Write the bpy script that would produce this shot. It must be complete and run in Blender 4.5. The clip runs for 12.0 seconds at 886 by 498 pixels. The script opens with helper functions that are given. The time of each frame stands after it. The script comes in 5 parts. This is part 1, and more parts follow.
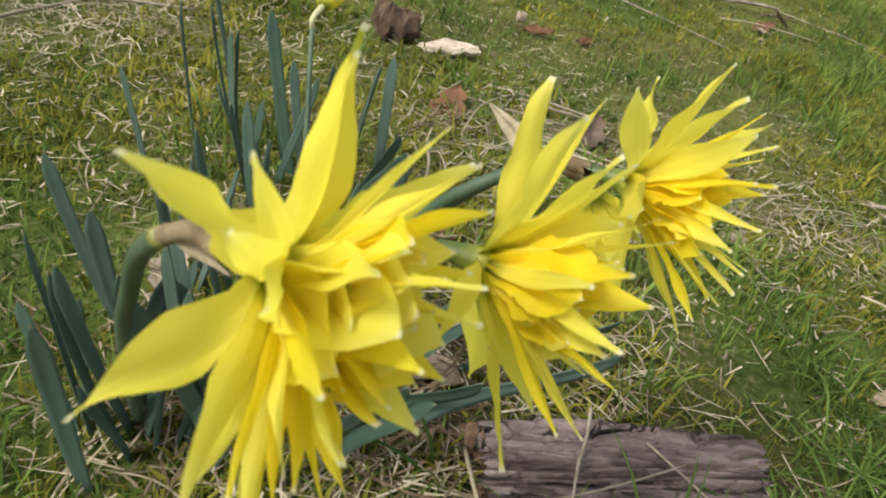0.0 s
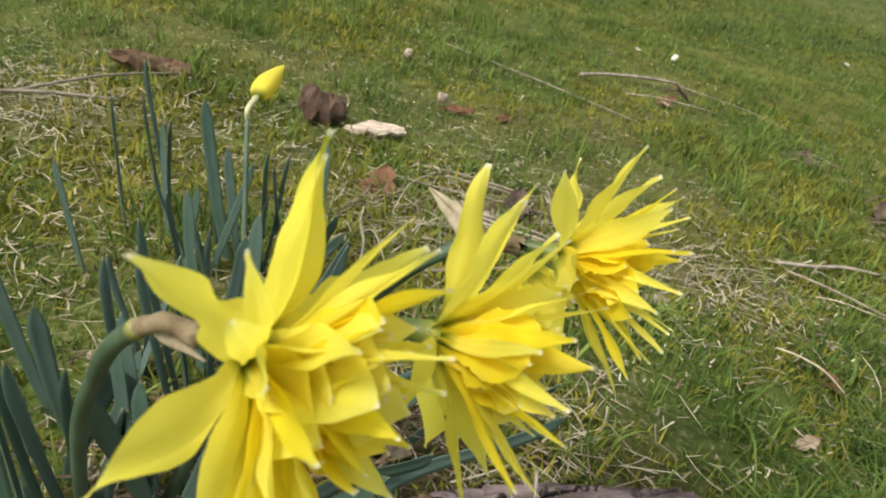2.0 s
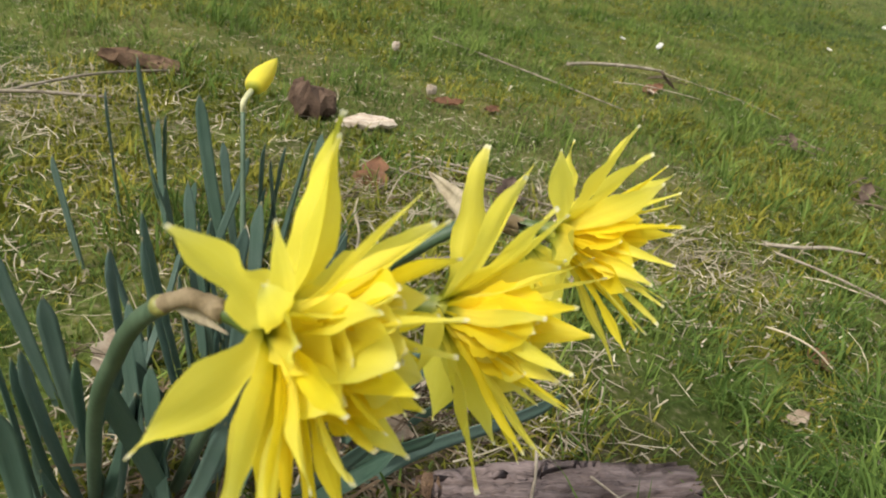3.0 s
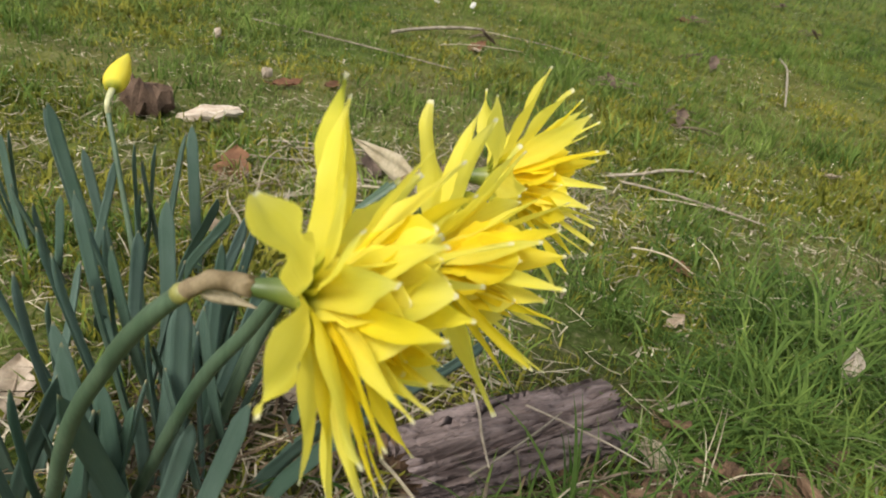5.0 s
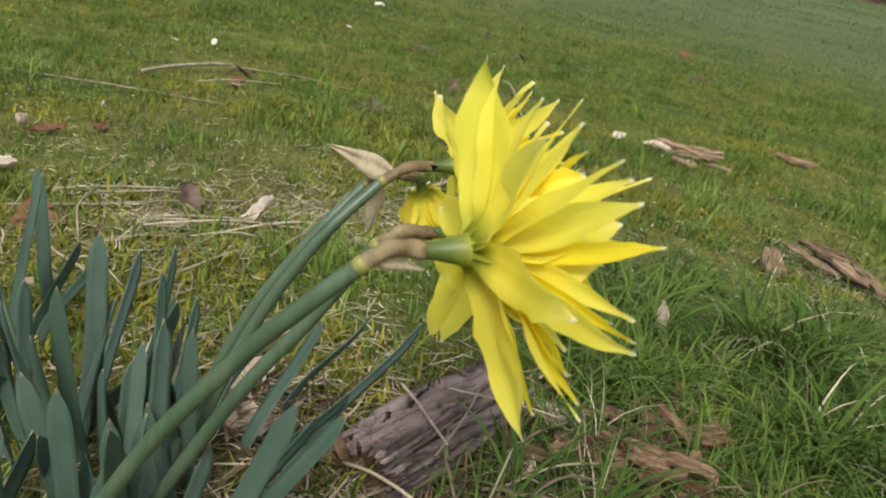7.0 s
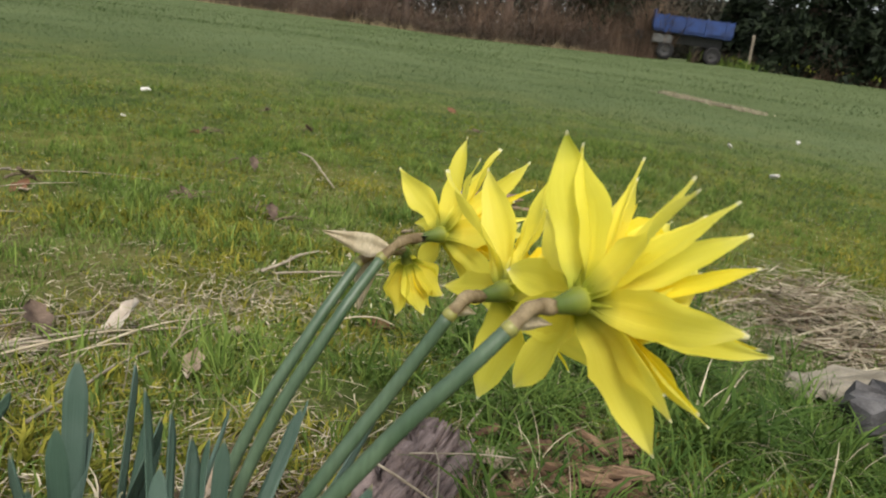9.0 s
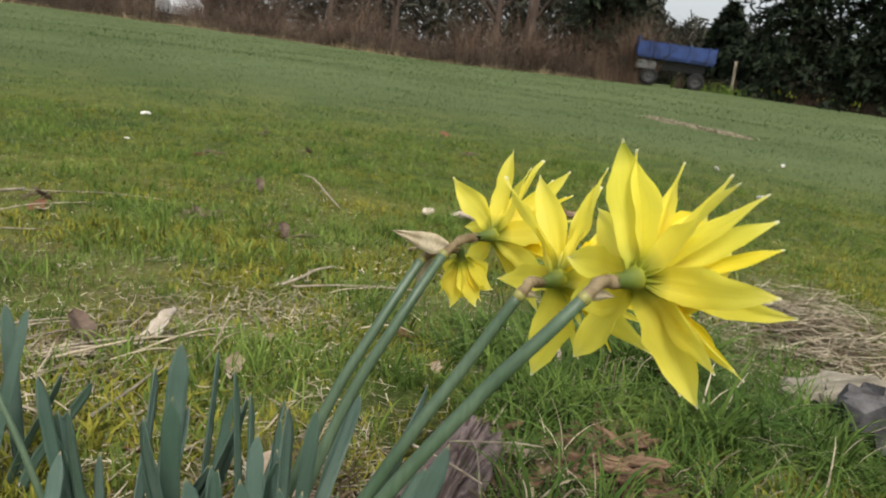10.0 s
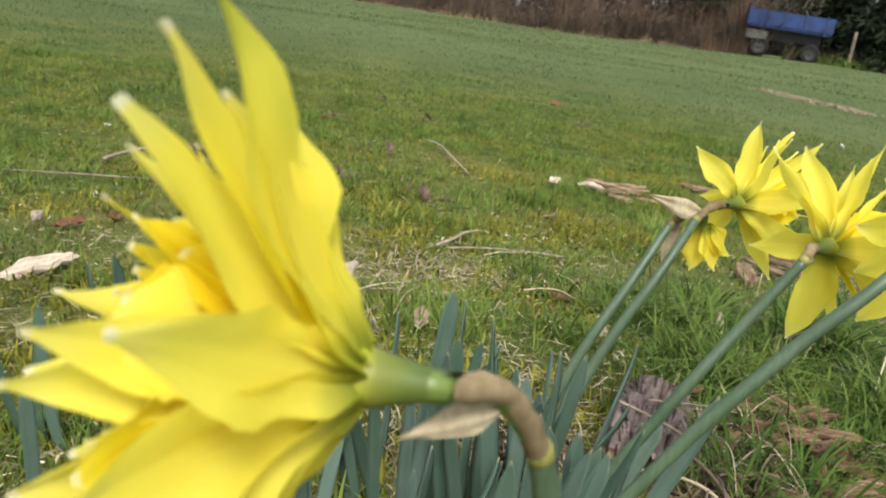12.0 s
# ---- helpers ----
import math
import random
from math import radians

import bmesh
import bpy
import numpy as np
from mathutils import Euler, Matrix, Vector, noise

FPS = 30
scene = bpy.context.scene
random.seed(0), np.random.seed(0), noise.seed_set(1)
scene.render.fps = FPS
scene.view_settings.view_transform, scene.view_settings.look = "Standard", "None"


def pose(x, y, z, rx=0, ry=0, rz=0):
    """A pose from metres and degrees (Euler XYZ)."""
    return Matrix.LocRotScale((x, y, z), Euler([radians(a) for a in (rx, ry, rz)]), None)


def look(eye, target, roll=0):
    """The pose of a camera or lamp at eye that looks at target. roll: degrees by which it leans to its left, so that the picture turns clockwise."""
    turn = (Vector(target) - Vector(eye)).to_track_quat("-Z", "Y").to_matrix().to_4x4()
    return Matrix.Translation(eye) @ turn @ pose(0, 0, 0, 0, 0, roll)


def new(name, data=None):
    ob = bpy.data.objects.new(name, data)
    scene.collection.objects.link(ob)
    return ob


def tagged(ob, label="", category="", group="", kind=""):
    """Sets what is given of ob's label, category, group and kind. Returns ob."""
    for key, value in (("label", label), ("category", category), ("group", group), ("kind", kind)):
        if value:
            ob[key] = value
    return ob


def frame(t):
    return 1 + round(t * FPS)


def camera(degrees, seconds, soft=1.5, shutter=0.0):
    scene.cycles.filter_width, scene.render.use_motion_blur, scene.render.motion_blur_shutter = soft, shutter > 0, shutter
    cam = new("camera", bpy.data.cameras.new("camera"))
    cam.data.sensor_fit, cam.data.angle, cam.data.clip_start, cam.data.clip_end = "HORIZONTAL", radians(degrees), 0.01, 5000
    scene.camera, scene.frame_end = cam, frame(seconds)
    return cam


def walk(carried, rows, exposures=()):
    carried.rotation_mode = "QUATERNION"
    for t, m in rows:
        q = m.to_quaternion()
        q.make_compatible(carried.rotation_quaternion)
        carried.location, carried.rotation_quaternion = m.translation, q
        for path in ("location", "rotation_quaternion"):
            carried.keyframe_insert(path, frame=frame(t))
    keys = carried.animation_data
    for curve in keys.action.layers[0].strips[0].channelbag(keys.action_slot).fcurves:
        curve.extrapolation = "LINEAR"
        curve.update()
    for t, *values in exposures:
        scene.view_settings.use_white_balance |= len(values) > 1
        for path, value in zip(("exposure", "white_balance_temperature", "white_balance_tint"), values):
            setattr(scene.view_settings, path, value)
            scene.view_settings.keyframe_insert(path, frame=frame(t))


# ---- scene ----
cam = camera(61.01, 12.0, 2.0)
cam.data.dof.use_dof, cam.data.dof.focus_distance, cam.data.dof.aperture_fstop = True, 0.42, 32.0
PATH = [
    (0, (0.04086, 0.05826, 0.22529), (0.09811, 0.44936, -0.08092), 12.23),
    (0.5, (0.03595, 0.05105, 0.21970), (0.10660, 0.45101, -0.07191), 11.81),
    (1, (0.03352, 0.05041, 0.22265), (0.11930, 0.45620, -0.05659), 12.71),
    (1.5, (0.03391, 0.04748, 0.22808), (0.12974, 0.45885, -0.03948), 12.43),
    (2, (0.03239, 0.04707, 0.23382), (0.13169, 0.46328, -0.02485), 12.26),
    (2.5, (0.02902, 0.04049, 0.23418), (0.13117, 0.45512, -0.02591), 11.81),
    (4.5, (0.00582, 0.03585, 0.23015), (0.16950, 0.43146, -0.02811), 10.22),
    (5, (-0.01281, 0.03479, 0.22787), (0.19468, 0.40991, -0.02949), 9.28),
    (5.5, (-0.02971, 0.03846, 0.22140), (0.22369, 0.38745, -0.03158), 8.89),
    (6, (-0.06151, 0.04151, 0.21507), (0.23028, 0.36561, -0.02951), 10.44),
    (6.5, (-0.08289, 0.05204, 0.21039), (0.23889, 0.36067, -0.01591), 10.80),
    (7, (-0.10854, 0.06267, 0.20811), (0.24463, 0.34861, -0.00049), 11.48),
    (9, (-0.17040, 0.12546, 0.20121), (0.27092, 0.30895, 0.05436), 8.04),
    (9.5, (-0.19786, 0.13015, 0.19881), (0.24644, 0.31298, 0.06034), 8.75),
    (10, (-0.22519, 0.13461, 0.19833), (0.22290, 0.31397, 0.06778), 8.10),
    (10.5, (-0.24574, 0.15442, 0.20406), (0.19727, 0.34744, 0.07566), 8.20),
    (11, (-0.26282, 0.17179, 0.20172), (0.17293, 0.38334, 0.07775), 8.27),
    (11.5, (-0.27589, 0.18780, 0.19724), (0.15177, 0.41014, 0.06429), 8.16),
    (12, (-0.28514, 0.19549, 0.18965), (0.13253, 0.42006, 0.03117), 8.74),
]
walk(cam, [(t, look(eye, target, roll)) for t, eye, target, roll in PATH], [(0, 0.73), (2.5, 0.74), (5, 0.70), (7, 0.62), (9, 0.60), (10, 0.63), (10.6, 0.73), (11.4, 0.87), (12, 0.89)])

# ---- light: soft, high, hazy spring daylight ----
SUN_ELEVATION, SUN_TURN = 52.0, -120.0
world = bpy.data.worlds.new("sky")
scene.world = world
world.use_nodes = True
wn = world.node_tree.nodes
sky = wn.new("ShaderNodeTexSky")
sky.sky_type = "NISHITA"
sky.sun_disc = False
sky.sun_elevation = radians(SUN_ELEVATION)
sky.sun_rotation = radians(SUN_TURN)
sky.air_density, sky.dust_density, sky.ozone_density = 1.0, 8.0, 1.0
wn["Background"].inputs["Strength"].default_value = 0.12
wl = world.node_tree.links
wl.new(sky.outputs["Color"], wn["Background"].inputs["Color"])
haze = wn.new("ShaderNodeBackground")
haze.inputs["Color"].default_value, haze.inputs["Strength"].default_value = (0.92, 0.97, 1.0, 1), 0.68
veil = wn.new("ShaderNodeMixShader")
veil.inputs["Fac"].default_value = 0.6
wl.new(wn["Background"].outputs[0], veil.inputs[1])
wl.new(haze.outputs[0], veil.inputs[2])
wl.new(veil.outputs[0], wn["World Output"].inputs["Surface"])
sun = new("sun", bpy.data.lights.new("sun", "SUN"))
sun.data.energy, sun.data.angle, sun.data.color = 2.25, radians(16), (1.0, 0.965, 0.90)
sun.rotation_euler = (radians(90 - SUN_ELEVATION), 0, radians(180 - SUN_TURN))
scene.view_settings.exposure = 0.62


# ---- materials ----
def material(name, build):
    m = bpy.data.materials.new(name)
    m.use_nodes = True
    nt = m.node_tree
    bsdf = nt.nodes["Principled BSDF"]

    def node(kind, **values):
        n = nt.nodes.new(kind)
        for key, value in values.items():
            n.inputs[key].default_value = value
        return n

    build(nt, bsdf, node, nt.links.new)
    return m


def ramp(nt, link, source, stops):
    r = nt.nodes.new("ShaderNodeValToRGB")
    while len(r.color_ramp.elements) < len(stops):
        r.color_ramp.elements.new(0.5)
    for e, (at, colour) in zip(r.color_ramp.elements, stops):
        e.position, e.color = at, (*colour, 1)
    link(source, r.inputs["Fac"])
    return r.outputs["Color"]


def mixed(nt, link, kind, fac, a, b):
    x = nt.nodes.new("ShaderNodeMix")
    x.data_type, x.blend_type = "RGBA", kind
    for socket, value in ((x.inputs[0], fac), (x.inputs[6], a), (x.inputs[7], b)):
        if isinstance(value, (int, float)):
            socket.default_value = value
        elif isinstance(value, tuple):
            socket.default_value = (*value, 1)
        else:
            link(value, socket)
    return x.outputs[2]


def noise_at(nt, node, link, scale, detail=4.0, stretch=None, coords="Object"):
    co = nt.nodes.new("ShaderNodeTexCoord").outputs[coords]
    if stretch:
        mp = nt.nodes.new("ShaderNodeMapping")
        mp.inputs["Scale"].default_value = stretch
        link(co, mp.inputs["Vector"])
        co = mp.outputs["Vector"]
    n = node("ShaderNodeTexNoise", Scale=scale, Detail=detail)
    link(co, n.inputs["Vector"])
    return n.outputs["Fac"]


def bump(nt, node, link, bsdf, height, strength, distance):
    b = node("ShaderNodeBump", Strength=strength, Distance=distance)
    link(height, b.inputs["Height"])
    link(b.outputs["Normal"], bsdf.inputs["Normal"])


def thin_leafy(nt, bsdf, node, link, colour, share):
    """Lets light through a thin petal, leaf or blade."""
    tr = nt.nodes.new("ShaderNodeBsdfTranslucent")
    link(colour, tr.inputs["Color"])
    link(colour, bsdf.inputs["Base Color"])
    mx = node("ShaderNodeMixShader", Fac=share)
    link(bsdf.outputs[0], mx.inputs[1])
    link(tr.outputs[0], mx.inputs[2])
    link(mx.outputs[0], nt.nodes["Material Output"].inputs["Surface"])


def petal_material(name, base, body, deep, end):
    def build(nt, bsdf, node, link):
        uv = nt.nodes.new("ShaderNodeTexCoord").outputs["UV"]
        sep = nt.nodes.new("ShaderNodeSeparateXYZ")
        link(uv, sep.inputs[0])
        along = ramp(nt, link, sep.outputs["Y"], [(0.03, base), (0.19, body), (0.80, body), (0.965, end), (0.985, (0.90, 0.88, 0.66))])
        veins = noise_at(nt, node, link, 3.0, 3.0, (9.0, 0.7, 1.0), "UV")
        cells = noise_at(nt, node, link, 900.0, 3.0)
        tint = ramp(nt, link, veins, [(0.35, (0, 0, 0)), (0.75, (1, 1, 1))])
        c = mixed(nt, link, "MIX", tint, along, mixed(nt, link, "MULTIPLY", 0.55, along, deep))
        rnd = nt.nodes.new("ShaderNodeObjectInfo").outputs["Random"]
        c = mixed(nt, link, "MULTIPLY", 0.5, c, ramp(nt, link, rnd, [(0.0, (1, 0.93, 0.8)), (1.0, (1, 1, 1))]))
        bsdf.inputs["Roughness"].default_value = 0.5
        bsdf.inputs["Specular IOR Level"].default_value = 0.35
        bump(nt, node, link, bsdf, mixed(nt, link, "MIX", 0.3, veins, cells), 0.35, 0.0006)
        thin_leafy(nt, bsdf, node, link, c, 0.58)
    return material(name, build)


PETAL_PALE = petal_material("lemon petal", (0.32, 0.36, 0.036), (0.90, 0.842, 0.125), (0.95, 0.93, 0.62), (0.87, 0.83, 0.20))
PETAL_GOLD = petal_material("golden petal", (0.80, 0.73, 0.03), (0.92, 0.79, 0.040), (0.95, 0.88, 0.45), (0.89, 0.80, 0.08))
PETAL_GREEN = petal_material("green-tipped petal", (0.52, 0.58, 0.06), (0.87, 0.83, 0.11), (0.93, 0.91, 0.6), (0.42, 0.47, 0.05))


def plain(name, dark, light, scale, rough, share=0.0, stretch=None, relief=0.0, depth=0.001, random_tint=None, metal=0.0):
    def build(nt, bsdf, node, link):
        big = noise_at(nt, node, link, scale, 5.0, stretch)
        fine = noise_at(nt, node, link, scale * 9, 3.0, stretch)
        c = ramp(nt, link, big, [(0.3, dark), (0.72, light)])
        c = mixed(nt, link, "OVERLAY", 0.45, c, ramp(nt, link, fine, [(0.2, (0.25,) * 3), (0.8, (0.75,) * 3)]))
        if random_tint:
            rnd = nt.nodes.new("ShaderNodeObjectInfo" if random_tint[0] == "object" else "ShaderNodeNewGeometry")
            out = rnd.outputs["Random" if random_tint[0] == "object" else "Random Per Island"]
            c = mixed(nt, link, "MULTIPLY", 1.0, c, ramp(nt, link, out, [(0.0, random_tint[1]), (1.0, random_tint[2])]))
        bsdf.inputs["Roughness"].default_value = rough
        bsdf.inputs["Specular IOR Level"].default_value = 0.5 if rough < 0.68 else 0.10
        bsdf.inputs["Metallic"].default_value = metal
        if relief:
            bump(nt, node, link, bsdf, mixed(nt, link, "MIX", 0.5, big, fine), relief, depth)
        if share:
            thin_leafy(nt, bsdf, node, link, c, share)
        else:
            link(c, bsdf.inputs["Base Color"])
    return material(name, build)


def leaf_build(nt, bsdf, node, link):
    lines = noise_at(nt, node, link, 4.0, 3.0, (22.0, 0.8, 1.0), "UV")
    blotch = noise_at(nt, node, link, 60.0, 4.0)
    uv = nt.nodes.new("ShaderNodeSeparateXYZ")
    link(nt.nodes.new("ShaderNodeTexCoord").outputs["UV"], uv.inputs[0])
    c = ramp(nt, link, lines, [(0.3, (0.048, 0.092, 0.066)), (0.7, (0.096, 0.152, 0.118))])
    c = mixed(nt, link, "MIX", ramp(nt, link, blotch, [(0.4, (0, 0, 0)), (0.75, (0.5,) * 3)]), c, (0.110, 0.160, 0.134))
    c = mixed(nt, link, "MIX", ramp(nt, link, uv.outputs["Y"], [(0.978, (0, 0, 0)), (0.998, (1, 1, 1))]), c, (0.30, 0.27, 0.15))
    rnd = nt.nodes.new("ShaderNodeObjectInfo").outputs["Random"]
    c = mixed(nt, link, "MULTIPLY", 1.0, c, ramp(nt, link, rnd, [(0.0, (0.75, 0.85, 0.75)), (1.0, (1.15, 1.1, 1.15))]))
    bsdf.inputs["Roughness"].default_value = 0.48
    bump(nt, node, link, bsdf, lines, 0.3, 0.0005)
    thin_leafy(nt, bsdf, node, link, c, 0.12)


LEAF = material("daffodil leaf", leaf_build)


def funnel_build(nt, bsdf, node, link):
    uv = nt.nodes.new("ShaderNodeSeparateXYZ")
    link(nt.nodes.new("ShaderNodeTexCoord").outputs["UV"], uv.inputs[0])
    c = ramp(nt, link, uv.outputs["Y"], [(0.0, (0.060, 0.100, 0.022)), (0.35, (0.095, 0.135, 0.024)), (0.58, (0.19, 0.22, 0.030)), (0.76, (0.42, 0.42, 0.045))])
    c = mixed(nt, link, "OVERLAY", 0.35, c, ramp(nt, link, noise_at(nt, node, link, 300.0, 4.0), [(0.2, (0.3,) * 3), (0.8, (0.7,) * 3)]))
    bsdf.inputs["Roughness"].default_value = 0.45
    thin_leafy(nt, bsdf, node, link, c, 0.2)


FUNNEL = material("flower funnel", funnel_build)
STEM = plain("daffodil stem", (0.042, 0.078, 0.042), (0.088, 0.132, 0.080), 70, 0.45, 0.05, (1, 1, 0.12), 0.2, 0.0005)
OVARY = plain("green ovary", (0.075, 0.125, 0.028), (0.125, 0.18, 0.036), 120, 0.4, 0.08)
JOINT = plain("yellow joint", (0.15, 0.155, 0.042), (0.26, 0.245, 0.065), 200, 0.5)
SPATHE = plain("papery spathe", (0.15, 0.108, 0.060), (0.37, 0.295, 0.180), 160, 0.7, 0.35, (1, 1, 0.3), 0.5, 0.0008)
PALE_SPATHE = plain("pale papery spathe", (0.36, 0.30, 0.20), (0.56, 0.49, 0.36), 130, 0.7, 0.35, (1, 1, 0.3), 0.5, 0.0008)
BUD_NECK = plain("pale bud neck", (0.42, 0.42, 0.20), (0.58, 0.57, 0.33), 120, 0.6, 0.1)
BARK = plain("weathered bark", (0.048, 0.035, 0.032), (0.30, 0.235, 0.218), 46, 0.85, 0, (0.3, 2.4, 2.4), 0.8, 0.004)
BROKEN = plain("broken wood", (0.055, 0.034, 0.022), (0.23, 0.15, 0.095), 90, 0.9, 0, None, 1.0, 0.003)
CHIP = plain("wood chip", (0.105, 0.072, 0.047), (0.34, 0.26, 0.18), 110, 0.85, 0, (0.3, 2, 2), 0.8, 0.002, ("object", (0.65, 0.6, 0.55), (1.15, 1.12, 1.1)))
RED_CHIP = plain("rotten wood", (0.060, 0.038, 0.025), (0.25, 0.17, 0.11), 110, 0.9, 0, (0.3, 2, 2), 0.8, 0.002, ("object", (0.5, 0.45, 0.4), (1.15, 1.12, 1.1)))
PALE_CHIP = plain("bleached wood", (0.33, 0.265, 0.20), (0.62, 0.55, 0.46), 80, 0.85, 0, (0.3, 2, 2), 0.6, 0.002, ("object", (0.8, 0.78, 0.75), (1.05, 1.05, 1.05)))
WHITE_BIT = plain("white flake", (0.5, 0.48, 0.44), (0.76, 0.74, 0.70), 120, 0.7, 0.1, None, 0.3, 0.001)
DEAD_LEAF = plain("dead leaf", (0.23, 0.185, 0.13), (0.50, 0.43, 0.35), 60, 0.75, 0.2, None, 0.7, 0.001, ("object", (0.75, 0.68, 0.62), (1.2, 1.17, 1.15)))
PALE_LEAF = plain("pale dead leaf", (0.36, 0.30, 0.235), (0.62, 0.55, 0.47), 70, 0.75, 0.2, None, 0.7, 0.001)
DARK_LEAF = plain("dark dead leaf", (0.05, 0.036, 0.028), (0.17, 0.125, 0.095), 60, 0.8, 0.1, None, 0.7, 0.001)
RUST_LEAF = plain("rust-brown leaf", (0.10, 0.050, 0.030), (0.21, 0.110, 0.062), 60, 0.75, 0.15, None, 0.7, 0.001)
STICK = plain("grey twig", (0.17, 0.145, 0.11), (0.38, 0.34, 0.275), 60, 0.85, 0, None, 0.6, 0.001, ("object", (0.7, 0.68, 0.64), (1.15, 1.12, 1.08)))
DARK_STALK = plain("brown dead stalk", (0.055, 0.044, 0.032), (0.19, 0.155, 0.112), 60, 0.85, 0, None, 0.6, 0.001, ("object", (0.6, 0.55, 0.5), (1.15, 1.12, 1.08)))
PALE_STALK = plain("pale dry stalk", (0.22, 0.19, 0.135), (0.46, 0.41, 0.31), 60, 0.8, 0, None, 0.6, 0.001, ("object", (0.75, 0.72, 0.66), (1.15, 1.12, 1.08)))
SLATE = plain("grey stone", (0.05, 0.048, 0.048), (0.14, 0.134, 0.132), 45, 0.8, 0, None, 0.6, 0.002)
SLAB = plain("weathered slab", (0.11, 0.098, 0.076), (0.27, 0.243, 0.19), 40, 0.85, 0, (0.4, 2, 2), 0.8, 0.002)
CLOD = plain("earth clod", (0.055, 0.036, 0.026), (0.17, 0.115, 0.08), 60, 0.95, 0, None, 1.0, 0.006)
GRASS = plain("grass blades", (0.072, 0.130, 0.024), (0.162, 0.230, 0.052), 5, 0.7, 0.26, None, 0, 0, ("island", (0.55, 0.62, 0.55), (1.5, 1.36, 1.4)))
FIELD_GRASS = plain("mown field grass", (0.064, 0.101, 0.035), (0.124, 0.162, 0.066), 1.6, 0.75, 0.3, None, 0, 0, ("island", (0.7, 0.74, 0.7), (1.25, 1.2, 1.3)))
DEEP_GRASS = plain("deep green grass", (0.036, 0.074, 0.015), (0.094, 0.150, 0.033), 9, 0.7, 0.16, None, 0, 0, ("island", (0.5, 0.6, 0.5), (1.5, 1.35, 1.3)))
LAWN_GRASS = plain("fine lawn grass", (0.084, 0.142, 0.030), (0.185, 0.238, 0.066), 5, 0.7, 0.3, None, 0, 0, ("island", (0.6, 0.68, 0.6), (1.3, 1.2, 1.3)))
MOSS = plain("moss tufts", (0.100, 0.120, 0.016), (0.255, 0.250, 0.044), 6, 0.75, 0.2, None, 0, 0, ("island", (0.6, 0.65, 0.5), (1.4, 1.25, 1.2)))
STRAW = plain("dead straw", (0.17, 0.145, 0.095), (0.54, 0.49, 0.375), 25, 0.7, 0.15, None, 0, 0, ("island", (0.35, 0.32, 0.28), (1.35, 1.32, 1.28)))
LITTER = plain("brown litter", (0.034, 0.024, 0.016), (0.185, 0.136, 0.088), 30, 0.85, 0.1, None, 0, 0, ("island", (0.4, 0.38, 0.36), (1.5, 1.45, 1.4)))
TWIGS = plain("bramble canes", (0.045, 0.035, 0.029), (0.185, 0.136, 0.100), 0.6, 0.85, 0, None, 0, 0, ("island", (0.5, 0.45, 0.42), (1.35, 1.25, 1.2)))
GREY_TWIGS = plain("grey bramble stems", (0.070, 0.060, 0.052), (0.215, 0.178, 0.142), 0.7, 0.85, 0, None, 0, 0, ("island", (0.5, 0.48, 0.46), (1.35, 1.3, 1.25)))
# Darkened cane colour that paints shade into the hedge hollows and under the trailer.
SHADE_TWIGS = plain("shade-dark stems", (0.022, 0.018, 0.015), (0.085, 0.066, 0.050), 0.8, 0.9, 0, None, 0, 0, ("island", (0.5, 0.5, 0.5), (1.4, 1.3, 1.2)))
DRY_GRASS = plain("dry verge grass", (0.24, 0.185, 0.115), (0.42, 0.345, 0.23), 0.8, 0.8, 0.1, None, 0, 0, ("island", (0.6, 0.6, 0.55), (1.2, 1.18, 1.1)))
NEEDLES = plain("conifer needles", (0.008, 0.014, 0.009), (0.025, 0.036, 0.020), 1.5, 0.7, 0.1, None, 0, 0, ("island", (0.5, 0.5, 0.5), (1.4, 1.35, 1.2)))
TRUNK = plain("tree bark", (0.045, 0.033, 0.026), (0.12, 0.092, 0.075), 6, 0.9, 0, (1, 1, 0.2), 0.8, 0.03)
FAR_WOOD = plain("far woodland", (0.022, 0.024, 0.017), (0.065, 0.062, 0.048), 0.35, 0.9, 0, None, 0, 0, ("island", (0.6, 0.6, 0.6), (1.3, 1.3, 1.3)))
BLUE_PAINT = plain("faded blue paint", (0.005, 0.018, 0.075), (0.010, 0.040, 0.165), 3, 0.55)
BLACK_METAL = plain("black chassis", (0.012, 0.012, 0.013), (0.03, 0.03, 0.03), 8, 0.55)
RUBBER = plain("tyre rubber", (0.012, 0.012, 0.012), (0.028, 0.028, 0.028), 12, 0.8)
STEEL = plain("grey steel", (0.06, 0.06, 0.06), (0.14, 0.14, 0.135), 9, 0.6, metal=0.3)
WHITE_PAINT = plain("white car paint", (0.42, 0.44, 0.46), (0.56, 0.58, 0.60), 3, 0.3)
DARK_GLASS = plain("dark glass", (0.015, 0.018, 0.02), (0.03, 0.034, 0.036), 3, 0.08)


